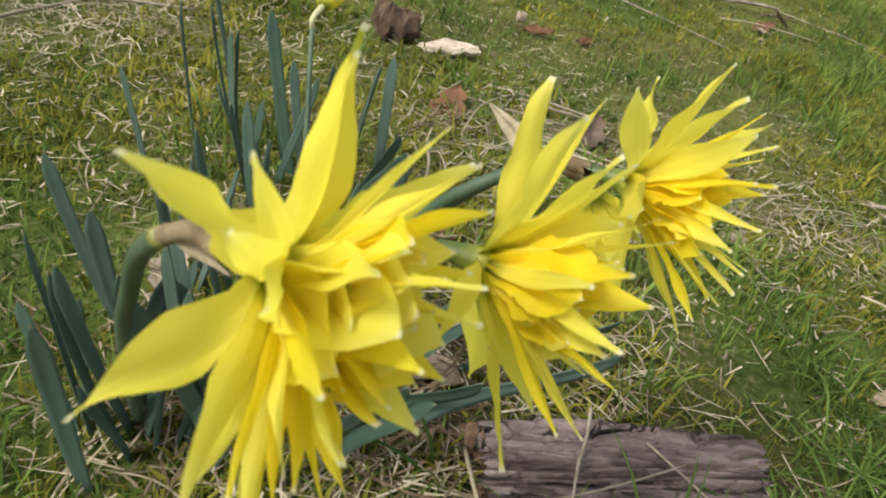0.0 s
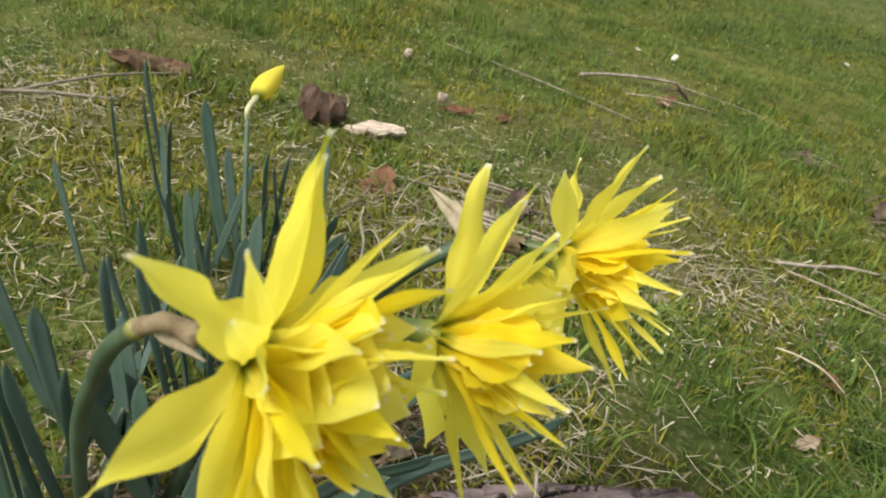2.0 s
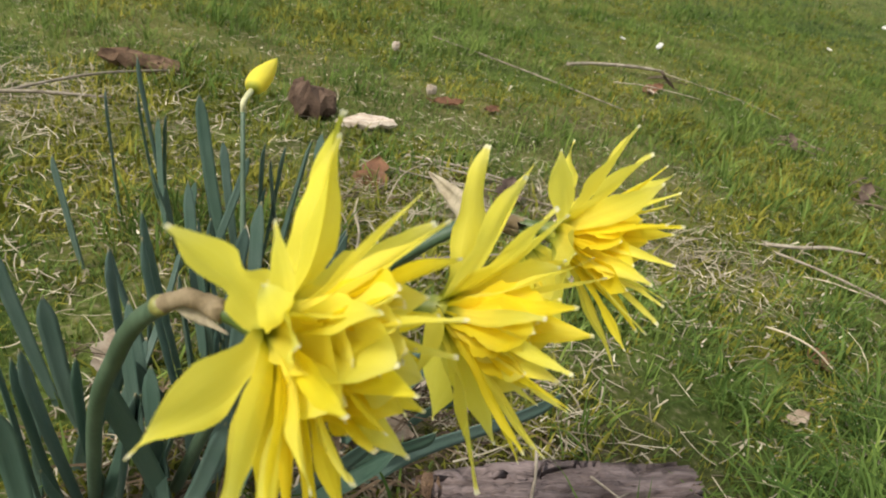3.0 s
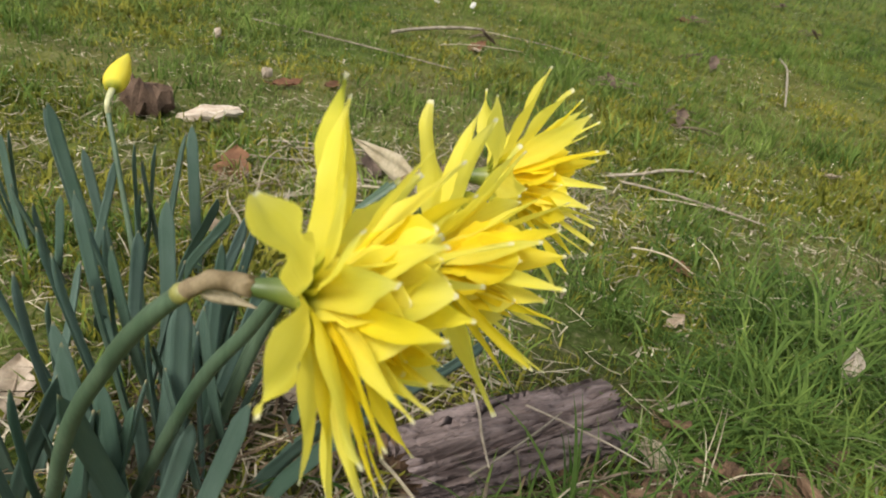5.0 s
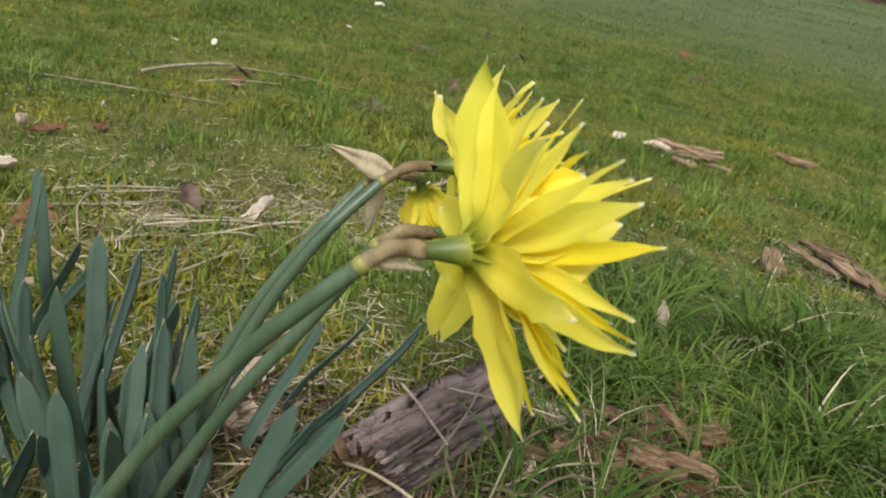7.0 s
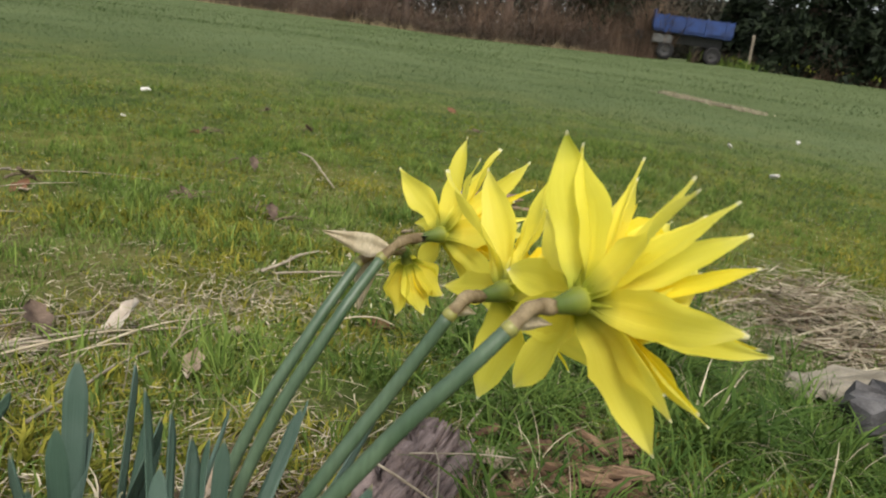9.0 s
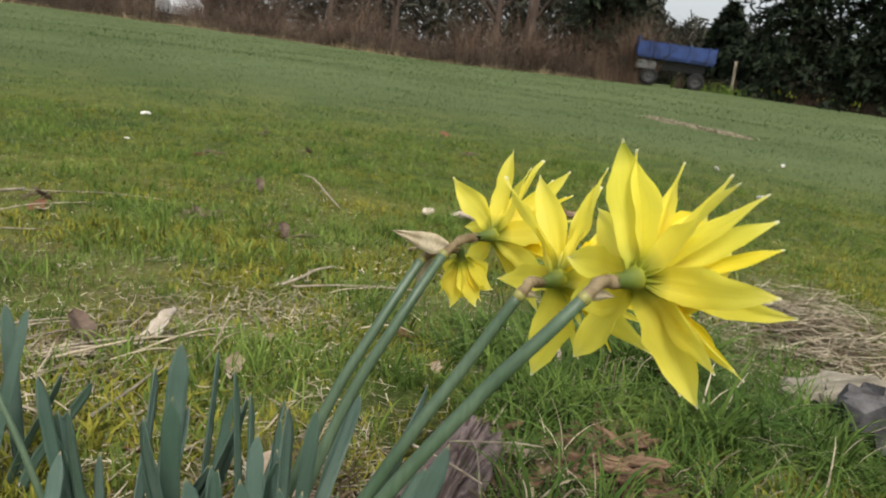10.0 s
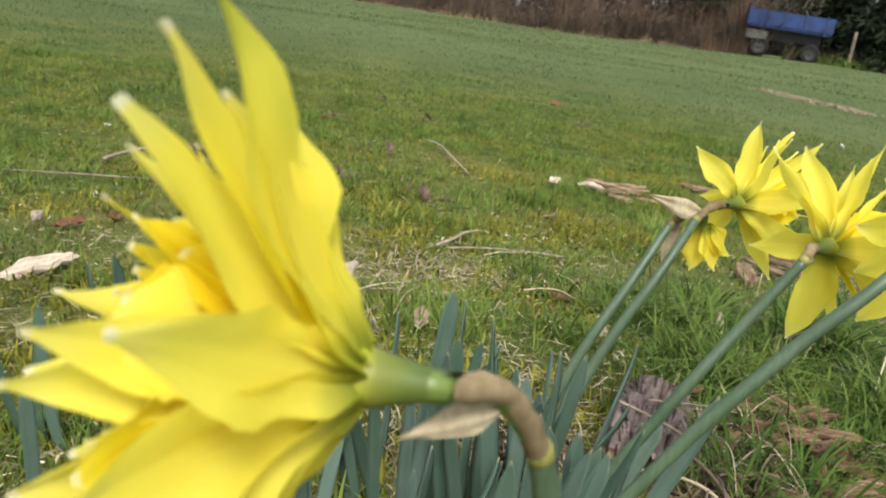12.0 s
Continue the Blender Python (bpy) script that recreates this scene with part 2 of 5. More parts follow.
def ground_build(nt, bsdf, node, link):
    patches = noise_at(nt, node, link, 3.2, 6.0)
    mid = noise_at(nt, node, link, 17.0, 6.0)
    fine = noise_at(nt, node, link, 190.0, 6.0)
    broad = noise_at(nt, node, link, 0.35, 4.0)
    green = ramp(nt, link, mid, [(0.3, (0.026, 0.042, 0.010)), (0.7, (0.080, 0.108, 0.024))])
    moss = ramp(nt, link, mid, [(0.3, (0.054, 0.062, 0.013)), (0.7, (0.138, 0.144, 0.034))])
    earth = ramp(nt, link, fine, [(0.35, (0.034, 0.025, 0.016)), (0.7, (0.17, 0.14, 0.088))])
    c = mixed(nt, link, "MIX", ramp(nt, link, patches, [(0.40, (0, 0, 0)), (0.60, (1, 1, 1))]), green, moss)
    dist = nt.nodes.new("ShaderNodeVectorMath")
    dist.operation = "DISTANCE"
    link(nt.nodes.new("ShaderNodeTexCoord").outputs["Object"], dist.inputs[0])
    dist.inputs[1].default_value = (0.15, 0.35, -0.1)
    scaled = nt.nodes.new("ShaderNodeMath")
    scaled.operation = "MULTIPLY"
    link(dist.outputs["Value"], scaled.inputs[0])
    scaled.inputs[1].default_value = 0.2
    lawn = ramp(nt, link, broad, [(0.35, (0.070, 0.094, 0.041)), (0.65, (0.100, 0.128, 0.061))])
    c = mixed(nt, link, "MIX", ramp(nt, link, scaled.outputs[0], [(0.45, (0, 0, 0)), (1.0, (0.85,) * 3)]), c, lawn)
    litter = ramp(nt, link, mixed(nt, link, "MIX", 0.5, patches, fine), [(0.46, (0, 0, 0)), (0.6, (0.8,) * 3)])
    near = ramp(nt, link, scaled.outputs[0], [(0.03, (1, 1, 1)), (0.35, (0, 0, 0))])
    c = mixed(nt, link, "MIX", mixed(nt, link, "MULTIPLY", 1.0, litter, near), c, earth)
    c = mixed(nt, link, "OVERLAY", 0.5, c, ramp(nt, link, fine, [(0.25, (0.2,) * 3), (0.75, (0.8,) * 3)]))
    # Dark soil round the log; its near-black colour also paints in shade under grass.
    soil = nt.nodes.new("ShaderNodeVectorMath")
    soil.operation = "DISTANCE"
    link(nt.nodes.new("ShaderNodeTexCoord").outputs["Object"], soil.inputs[0])
    soil.inputs[1].default_value = (0.19, 0.21, -0.06)
    bare = mixed(nt, link, "MULTIPLY", 1.0, ramp(nt, link, soil.outputs["Value"], [(0.08, (1, 1, 1)), (0.22, (0, 0, 0))]), ramp(nt, link, mid, [(0.3, (0.5,) * 3), (0.6, (1, 1, 1))]))
    c = mixed(nt, link, "MIX", bare, c, ramp(nt, link, fine, [(0.3, (0.012, 0.008, 0.005)), (0.7, (0.060, 0.042, 0.028))]))
    link(c, bsdf.inputs["Base Color"])
    bsdf.inputs["Roughness"].default_value = 0.95
    bsdf.inputs["Specular IOR Level"].default_value = 0.03
    bump(nt, node, link, bsdf, mixed(nt, link, "MIX", 0.5, mid, fine), 0.9, 0.008)


GROUND = material("mossy lawn", ground_build)


# ---- building blocks ----
def mesh(name, verts, faces, mat, uvs=None, smooth=True):
    me = bpy.data.meshes.new(name)
    me.from_pydata([tuple(v) for v in verts], [], faces)
    me.materials.append(mat)
    if uvs is not None:
        layer = me.uv_layers.new(name="UVMap")
        idx = np.empty(len(me.loops), dtype=np.int32)
        me.loops.foreach_get("vertex_index", idx)
        layer.data.foreach_set("uv", np.asarray(uvs, dtype=np.float32)[idx].ravel())
    if smooth:
        me.polygons.foreach_set("use_smooth", [True] * len(me.polygons))
    me.update()
    return me


def empty(name, at):
    ob = new(name)
    ob.location = at
    ob.empty_display_size = 0.01
    return ob


def part(name, me, parent, label=""):
    """One mesh object under a thing or a part; its mesh is in the thing's own coordinates."""
    ob = new(name, me)
    ob.parent = parent
    return tagged(ob, label)


def smooth_path(points, n):
    """Catmull-Rom through the points."""
    p = [2 * Vector(points[0]) - Vector(points[1])] + [Vector(q) for q in points] + [2 * Vector(points[-1]) - Vector(points[-2])]
    out = []
    for k in range(n):
        s = k / (n - 1) * (len(points) - 1)
        i = min(int(s), len(points) - 2)
        u = s - i
        a, b, c, d = p[i:i + 4]
        out.append(0.5 * (2 * b + (c - a) * u + (2 * a - 5 * b + 4 * c - d) * u * u + (3 * b - a - 3 * c + d) * u ** 3))
    return out


def tube(name, points, radii, mat, n=20, sides=10, flat=1.0):
    path = smooth_path(points, n)
    verts, faces, uvs = [], [], []
    side = None
    for k, q in enumerate(path):
        t = (path[min(k + 1, n - 1)] - path[max(k - 1, 0)]).normalized()
        side = (t.orthogonal() if side is None else side - t * side.dot(t)).normalized()
        up = t.cross(side)
        s = k / (n - 1) * (len(radii) - 1)
        i = min(int(s), len(radii) - 2)
        r = radii[i] + (radii[i + 1] - radii[i]) * (s - i)
        for j in range(sides):
            a = 2 * math.pi * j / sides
            verts.append(q + side * math.cos(a) * r + up * math.sin(a) * r * flat)
            uvs.append((j / sides, k / (n - 1)))
    for k in range(n - 1):
        for j in range(sides):
            faces.append((k * sides + j, k * sides + (j + 1) % sides, (k + 1) * sides + (j + 1) % sides, (k + 1) * sides + j))
    faces += [tuple(range(sides))[::-1], tuple((n - 1) * sides + j for j in range(sides))]
    return mesh(name, verts, faces, mat, uvs)


def bezier(a, b, c, d, s):
    return a * (1 - s) ** 3 + 3 * b * s * (1 - s) ** 2 + 3 * c * s * s * (1 - s) + d * s ** 3


def flower_frame(axis):
    ax = Vector(axis).normalized()
    up = (Vector((0, 0, 1)) - ax * ax.z).normalized()
    return ax, up, up.cross(ax)


def petal_mesh(name, centre, axis, az, tilt, length, width, mat, rng, curl=0.0, twist=0.0, fold=0.25, ragged=0.0, taper=1.35, roll=0.0, pinch=0.0, broad=0.42):
    """A petal from the flower's centre: az turns round the axis from the top, tilt leans away from the axis."""
    ax, up, right = flower_frame(axis)
    radial = up * math.cos(radians(az)) + right * math.sin(radians(az))
    way = ax * math.cos(radians(tilt)) + radial * math.sin(radians(tilt))
    a = Vector(centre) + radial * 0.0028
    d = Vector(centre) + way * length
    first = (way + ax * 0.55 * math.sin(radians(tilt))).normalized()
    b = a + first * length * 0.36
    c = d - (way + ax * curl + radial * 0.12).normalized() * length * 0.34
    across = ax.cross(radial).normalized()
    rows, cols = 22, 9
    verts, faces, uvs = [], [], []
    phase, wav, sway, waist = rng.uniform(0, 6.3), rng.uniform(0.6, 1.5), rng.uniform(-1, 1), rng.uniform(0.0, 0.28)
    size = min(1.0, width / 0.011)
    for i in range(rows):
        s = 1 - (1 - i / (rows - 1)) ** 1.35
        q = bezier(a, b, c, d, s)
        t = (bezier(a, b, c, d, min(s + 0.03, 1)) - bezier(a, b, c, d, max(s - 0.03, 0))).normalized()
        w = (across - t * across.dot(t)).normalized()
        n = w.cross(t)
        q = q + w * length * 0.045 * sway * math.sin(3.6 * s + 0.6 * phase) * s
        turn = radians(twist) * s * s + radians(roll) * min(1.0, s * 3)
        w, n = w * math.cos(turn) + n * math.sin(turn), n * math.cos(turn) - w * math.sin(turn)
        body = (0.34 + 0.66 * math.sin(min(1.0, s / broad) * math.pi / 2)) * (1.0 if s < broad else max(0.0, 1 - ((s - broad) / (0.995 - broad)) ** taper))
        body *= (1 - waist * math.exp(-((s - 0.30) / 0.12) ** 2)) * (1 - pinch * math.exp(-((s - 0.52) / 0.11) ** 2))
        drawn = max(body, min(0.5, 0.0012 / width)) * (1.0 if s < 0.999 else 0.6)
        for j in range(cols):
            u = j / (cols - 1) * 2 - 1
            flank = 1 + 0.20 * noise.noise((phase * 9 + (17 if u > 0 else 0), s * 4.2, 1)) + 0.10 * noise.noise((phase * 5 + (31 if u > 0 else 0), s * 11, 4))
            half = 0.5 * width * drawn * flank
            ruffle = 0.0015 * wav * size * abs(u) ** 1.6 * math.sin(phase * (2 if u > 0 else 1) + 10.5 * s + 1.2 * u) * min(1.0, 2 * s) * (1 - 0.5 * s)
            pleat = 0.00055 * size * math.cos(2.6 * math.pi * u + 0.4 * phase) * min(1.0, 3 * s) * (1 - s)
            lift = fold * half * (abs(u) ** 1.5 - 0.3) + ruffle + pleat
            edge = 1 + ragged * rng.uniform(-1, 1) * (abs(u) > 0.9) * s
            verts.append(q + w * u * half * edge + n * lift)
            uvs.append((u * 0.5 + 0.5, s))
    for i in range(rows - 1):
        for j in range(cols - 1):
            k = i * cols + j
            faces.append((k, k + 1, k + cols + 1, k + cols))
    return mesh(name, verts, faces, mat, uvs)


def strap_leaf(base, tip, width, bow, rng, mat=None, cup=0.35, spin=None, droop=0.0):
    """A long daffodil leaf with a shallow channel and a blunt tip, bowed sideways."""
    base, tip = Vector(base), Vector(tip)
    span = tip - base
    length = span.length
    out = Vector((span.x, span.y, 0))
    out = out.normalized() if out.length > 1e-4 else Vector((1, 0, 0))
    b = base + Vector((0, 0, 1)) * length * 0.35 + out * length * (0.08 - bow)
    c = tip - (span.normalized() + Vector((0, 0, 0.25 - droop))).normalized() * length * 0.33 - out * bow * length * 0.4
    angle = rng.uniform(-0.8, 0.8) if spin is None else spin
    facing = Vector((math.cos(angle + 3.9), math.sin(angle + 3.9), 0))
    rows, cols = 18, 5
    top, low, uvt = [], [], []
    for i in range(rows):
        s = i / (rows - 1)
        q = bezier(base, b, c, tip, s)
        t = (bezier(base, b, c, tip, min(s + 0.03, 1)) - bezier(base, b, c, tip, max(s - 0.03, 0))).normalized()
        w = (facing.cross(t)).normalized()
        turn = 0.5 * math.sin(angle * 3) * s
        n = t.cross(w)
        w, n = w * math.cos(turn) + n * math.sin(turn), n * math.cos(turn) - w * math.sin(turn)
        half = 0.5 * width * min(1.0, 0.72 + s) * min(1.0, max(0.02, 1 - ((s - 0.86) / 0.14) ** 2 if s > 0.86 else 1.0))
        thick = 0.0011 * (1 - 0.6 * s)
        for j in range(cols):
            u = j / (cols - 1) * 2 - 1
            p = q + w * u * half + n * cup * half * u * u
            top.append(p + n * thick * (1 - u * u))
            low.append(p - n * thick * (1 - u * u) - n * 0.0002)
            uvt.append((u * 0.5 + 0.5, s))
    k0 = len(top)
    faces = []
    for i in range(rows - 1):
        for j in range(cols - 1):
            k = i * cols + j
            faces.append((k, k + 1, k + cols + 1, k + cols))
            faces.append((k0 + k + cols, k0 + k + cols + 1, k0 + k + 1, k0 + k))
        for j in (0, cols - 1):
            k = i * cols + j
            faces.append((k, k + cols, k0 + k + cols, k0 + k) if j == 0 else (k + cols, k, k0 + k, k0 + k + cols))
    return mesh("leaf", top + low, faces, mat or LEAF, uvt + uvt)


def ground_z(x, y):
    """The lie of the land: a low swell round the daffodils, then nearly level to the hedge."""
    r = math.hypot(x - 0.05, y - 0.3)
    side = min(max((y - 3) / 10, 0.0), 1.0)
    z = -0.221 + 0.165 * math.exp(-r / 1.1) - 0.013 * max(0.0, min(r, 45) - 4) * side
    return z + 0.006 * noise.noise((x * 5, y * 5, 0)) * min(1, 3 / (1 + r)) + 0.02 * noise.noise((x * 0.6, y * 0.6, 3)) * min(1.0, r / 4)


# ---- the ground ----
def build_ground():
    rings, spokes = 150, 288
    verts, faces = [(0.1, 0.3, ground_z(0.1, 0.3))], []
    for i in range(rings):
        r = 0.012 * (math.exp(i / rings * 11.4) - 1) + 0.004 * i
        for j in range(spokes):
            a = 2 * math.pi * j / spokes
            x, y = 0.1 + r * math.cos(a), 0.3 + r * math.sin(a)
            verts.append((x, y, ground_z(x, y)))
    faces += [(0, 1 + j, 1 + (j + 1) % spokes) for j in range(spokes)]
    for i in range(rings - 1):
        for j in range(spokes):
            a, b = 1 + i * spokes + j, 1 + i * spokes + (j + 1) % spokes
            faces.append((a, a + spokes, b + spokes, b))
    ob = new("ground", mesh("ground", verts, faces, GROUND))
    return tagged(ob, "mossy lawn with thin grass, straw and leaf litter", "ground", kind="structure")


build_ground()


def rest(x, y, lift=0.0):
    return Vector((x, y, ground_z(x, y) + lift))


# ---- the log ----
def build_log():
    rng = random.Random(4)
    a, b = rest(0.104, 0.258), rest(0.252, 0.284)
    along = (b - a).normalized()
    across = Vector((-along.y, along.x, 0)).normalized()
    up = along.cross(across)
    rows, cols = 110, 128
    base = (a + b) / 2
    log = empty("bark_log", base)
    tagged(log, "weathered purple-brown piece of bark-covered log in the grass", "log")
    verts, faces = [], []
    for i in range(rows):
        s = i / (rows - 1)
        q = a.lerp(b, s) - base + up * 0.004
        taper = 1 - 0.10 * (1 - s)
        for j in range(cols):
            t = 2 * math.pi * j / cols
            wob = 1 + 0.10 * noise.noise((s * 3.0, math.cos(t) * 1.5, math.sin(t) * 1.5))
            plates = noise.noise((s * 4.5, t * 4.2, 7.0))
            crack = abs(noise.noise((s * 1.9 + 0.20 * plates, t * 5.2, 2.0)))
            across_crack = abs(noise.noise((s * 10 + plates, t * 2.6, 21.0)))
            deep = -0.0100 * max(0.0, 1 - crack / 0.15) - 0.0024 * max(0.0, 1 - across_crack / 0.08)
            step = 0.0016 * math.floor(3.2 * noise.noise((s * 1.7, t * 2.9, 17.0)))
            rx, rz = 0.0275 * taper * wob, 0.0285 * taper * wob
            flat = 0.82 if math.sin(t) > 0.75 else 1.0
            ridge = 0.0020 * noise.noise((s * 2.6 + 3, t * 3.4, 11.0)) + 0.0008 * noise.noise((s * 6, t * 8.0, 4.0))
            r = 1 + (deep + step + ridge + 0.0006 * noise.noise((s * 30, t * 14, 0))) / 0.025
            shift = 0.008 * noise.noise((t * 1.3, 5, 1)) + 0.004 * rng.uniform(-1, 1) if i in (0, rows - 1) else 0.0
            verts.append(q + along * shift + across * math.cos(t) * rx * r + up * math.sin(t) * rz * r * flat)
    for i in range(rows - 1):
        for j in range(cols):
            k, l = i * cols + j, i * cols + (j + 1) % cols
            faces.append((k, l, l + cols, k + cols))
    part("bark", mesh("bark", verts, faces, BARK), log)
    for s, row in ((0, 0), (1, rows - 1)):
        rim = [verts[row * cols + j] for j in range(cols)]
        mid = sum(rim, Vector()) / cols
        vs, fs = list(rim), []
        for ring in (0.8, 0.55, 0.3, 0.1):
            for j in range(cols):
                p = mid.lerp(rim[j], ring)
                vs.append(p + along * (0.005 * noise.noise((p.x * 160, p.y * 160, p.z * 160)) - (0.003 if s else -0.003)))
        for ring in range(4):
            for j in range(cols):
                k, l = ring * cols + j, ring * cols + (j + 1) % cols
                fs.append((k, l, l + cols, k + cols))
        fs.append(tuple(4 * cols + j for j in range(cols)))
        part("broken_end", mesh("broken_end", vs, fs, BROKEN, smooth=False), log, "crumbling red-brown broken end")


build_log()


# ---- daffodils ----
def dry_flap(root, way, length, width, facing, rng):
    """A pointed, creased papery flap, broadest near its root."""
    side = way.cross(Vector(facing)).normalized()
    out = side.cross(way)
    rows, cols, phase = 18, 9, rng.uniform(0, 6)
    verts, uvs = [], []
    for i in range(rows):
        s = i / (rows - 1)
        half = width * (0.35 + 0.65 * math.sin(min(1, s / 0.3) * 1.571)) * (1 if s < 0.3 else (1 - ((s - 0.3) / 0.7) ** 1.15) + 0.03) * 0.6
        for k in range(cols):
            u = k / (cols - 1) * 2 - 1
            crease = 0.10 * width * math.sin(5 * u + phase) + 0.12 * width * noise.noise((u * 2 + phase, s * 5, 3)) + 0.25 * half * u * u
            verts.append(root + way * s * length + side * u * half * (1 + 0.12 * noise.noise((s * 7, u + phase, 1))) - out * crease)
            uvs.append((u * 0.5 + 0.5, s))
    faces = [(i * cols + k, i * cols + k + 1, (i + 1) * cols + k + 1, (i + 1) * cols + k) for i in range(rows - 1) for k in range(cols - 1)]
    return mesh("spathe_flap", verts, faces, PALE_SPATHE, uvs)


def daffodil(label, stem, joint, centre, axis, outer, inner, filler, seed, spathe_len=0.03, spathe_way=None, size=1.0, stem_r=0.0024, raised=0.0022, flap_face=(-0.48, -0.85, 0.23), flap_at=0.35, turned=0.0):
    """Stem, papery spathe, green ovary and a shaggy double flower. outer and inner: rows of azimuth, tilt, length in mm, width in mm,
    then kind, curl, twist, pinch, roll and taper. turned: how far the upper and lower petals twist on their own length."""
    rng = random.Random(seed)
    foot = Vector(stem[0])
    plant = empty("daffodil", foot)
    tagged(plant, label, "daffodil", "daffodils in bloom")
    local = [Vector(p) - foot for p in stem]
    j, c = Vector(joint) - foot, Vector(centre) - foot
    ax = Vector(axis).normalized()
    part("stem", tube("stem", local + [j], [stem_r * 1.15, stem_r * 1.1, stem_r, stem_r * 0.92], STEM, 30, 12), plant)
    back = c - ax * 0.0105 * size
    d = (j - local[-1]).normalized()
    part("joint", tube("joint", [j - d * 0.0016, j, j + d * 0.0012], [stem_r * 0.97, stem_r * 1.02, stem_r * 0.85], JOINT, 8, 12), plant, "yellow-green joint")
    mid = (j + back) / 2 + Vector((0, 0, raised))
    part("flower_stalk", tube("flower_stalk", [j, mid, back, back + ax * 0.003], [0.0015, 0.0016, 0.0019, 0.0023], OVARY, 16, 10), plant, "fresh green flower stalk")
    funnel = [back - (back - mid).normalized() * 0.001, back + ax * 0.0025 * size, back + ax * 0.006 * size, back + ax * 0.0095 * size, c + ax * 0.0015 * size, c + ax * 0.0050 * size]
    part("ovary", tube("ovary", funnel, [0.0021, 0.0025 * size, 0.0032 * size, 0.0041 * size, 0.0042 * size, 0.0026 * size], FUNNEL, 22, 16), plant, "green funnel below the petals")
    dry = plant.location * 40
    sheath = tube("spathe", [j - d * 0.0005, j.lerp(mid, 0.55) + Vector((0, 0, 0.0009)), mid + Vector((0, 0, 0.0005)), mid.lerp(back, 0.85) + Vector((0, 0, 0.0002))], [stem_r * 0.92, stem_r * 0.82, stem_r * 0.94, stem_r * 0.96], SPATHE, 30, 18)
    for k, v in enumerate(sheath.vertices):
        along = k // 18 / 29
        v.co += Vector([noise.noise((v.co.x * 260 + dry.x, v.co.y * 260 + dry.y, v.co.z * 260 + 9 * n)) for n in range(3)]) * 0.0007 * min(1, along * 4)
        v.co += (back - mid).normalized() * 0.0030 * noise.noise((k % 18 * 0.9, dry.x, 2)) * (along > 0.9)
    part("spathe", sheath, plant, "brown papery wrinkled spathe")
    if spathe_way:
        way = Vector(spathe_way).normalized()
        root = j.lerp(mid, flap_at) - Vector((0, 0, 0.002 if flap_at > 0.5 else 0))
        part("spathe_flap", dry_flap(root, way, spathe_len, 0.29 * spathe_len, flap_face, rng), plant, "dry papery flap")
    side = 1
    for az, tilt, length, width, *more in outer:
        side = -side
        kind, curl, twist, pinch, roll, taper = list(more) + [None] * (6 - len(more))
        mat = {None: PETAL_PALE, "pale": PETAL_PALE, "gold": PETAL_GOLD, "green": PETAL_GREEN}[kind]
        drawn = [rng.uniform(-0.15, 0.25), rng.uniform(-35, 35), rng.uniform(0.2, 0.55), rng.uniform(1.4, 2.1), side * turned * math.cos(radians(az)) + rng.uniform(-15, 15)]
        part("petal", petal_mesh("petal", c, axis, az, tilt, length / 1000, width * 1.32 / 1000, mat, rng, drawn[0] if curl is None else curl, drawn[1] if twist is None else twist, drawn[2], 0.0, taper or drawn[3], drawn[4] if roll is None else roll, pinch or 0.0), plant)
    for az, tilt, length, width in inner:
        mat = PETAL_PALE if rng.random() < 0.6 else PETAL_GOLD
        part("petal", petal_mesh("petal", c + ax * 0.002, axis, az, tilt, length / 1000, width * 0.90 / 1000, mat, rng, rng.uniform(-0.1, 0.35), rng.uniform(-40, 40), rng.uniform(0.2, 0.6), 0.0, rng.uniform(1.5, 2.4), rng.choice((-0.5, 0.8)) * turned * math.cos(radians(az)) + rng.uniform(-15, 15), 0.0, rng.uniform(0.38, 0.55)), plant)
    for n in range(filler):
        f = (n + 0.5) / filler
        az, tilt = 360 * (n * 0.381966 % 1) + rng.uniform(-12, 12), 5 + 34 * f ** 0.75 + rng.uniform(-4, 4)
        length, lobe = size * rng.uniform(0.023, 0.031) * (1.0 + 0.12 * f), size * rng.uniform(0.0115, 0.0170)
        part("petal", petal_mesh("petal", c + ax * 0.003, axis, az, tilt, length, lobe, PETAL_GOLD if rng.random() < 0.65 else PETAL_PALE, rng, rng.uniform(-0.2, 0.45), rng.uniform(-25, 25), rng.uniform(0.15, 0.5), 0.14, rng.uniform(1.7, 2.6), rng.uniform(-15, 15), 0.0, rng.uniform(0.58, 0.74)), plant)
    return plant


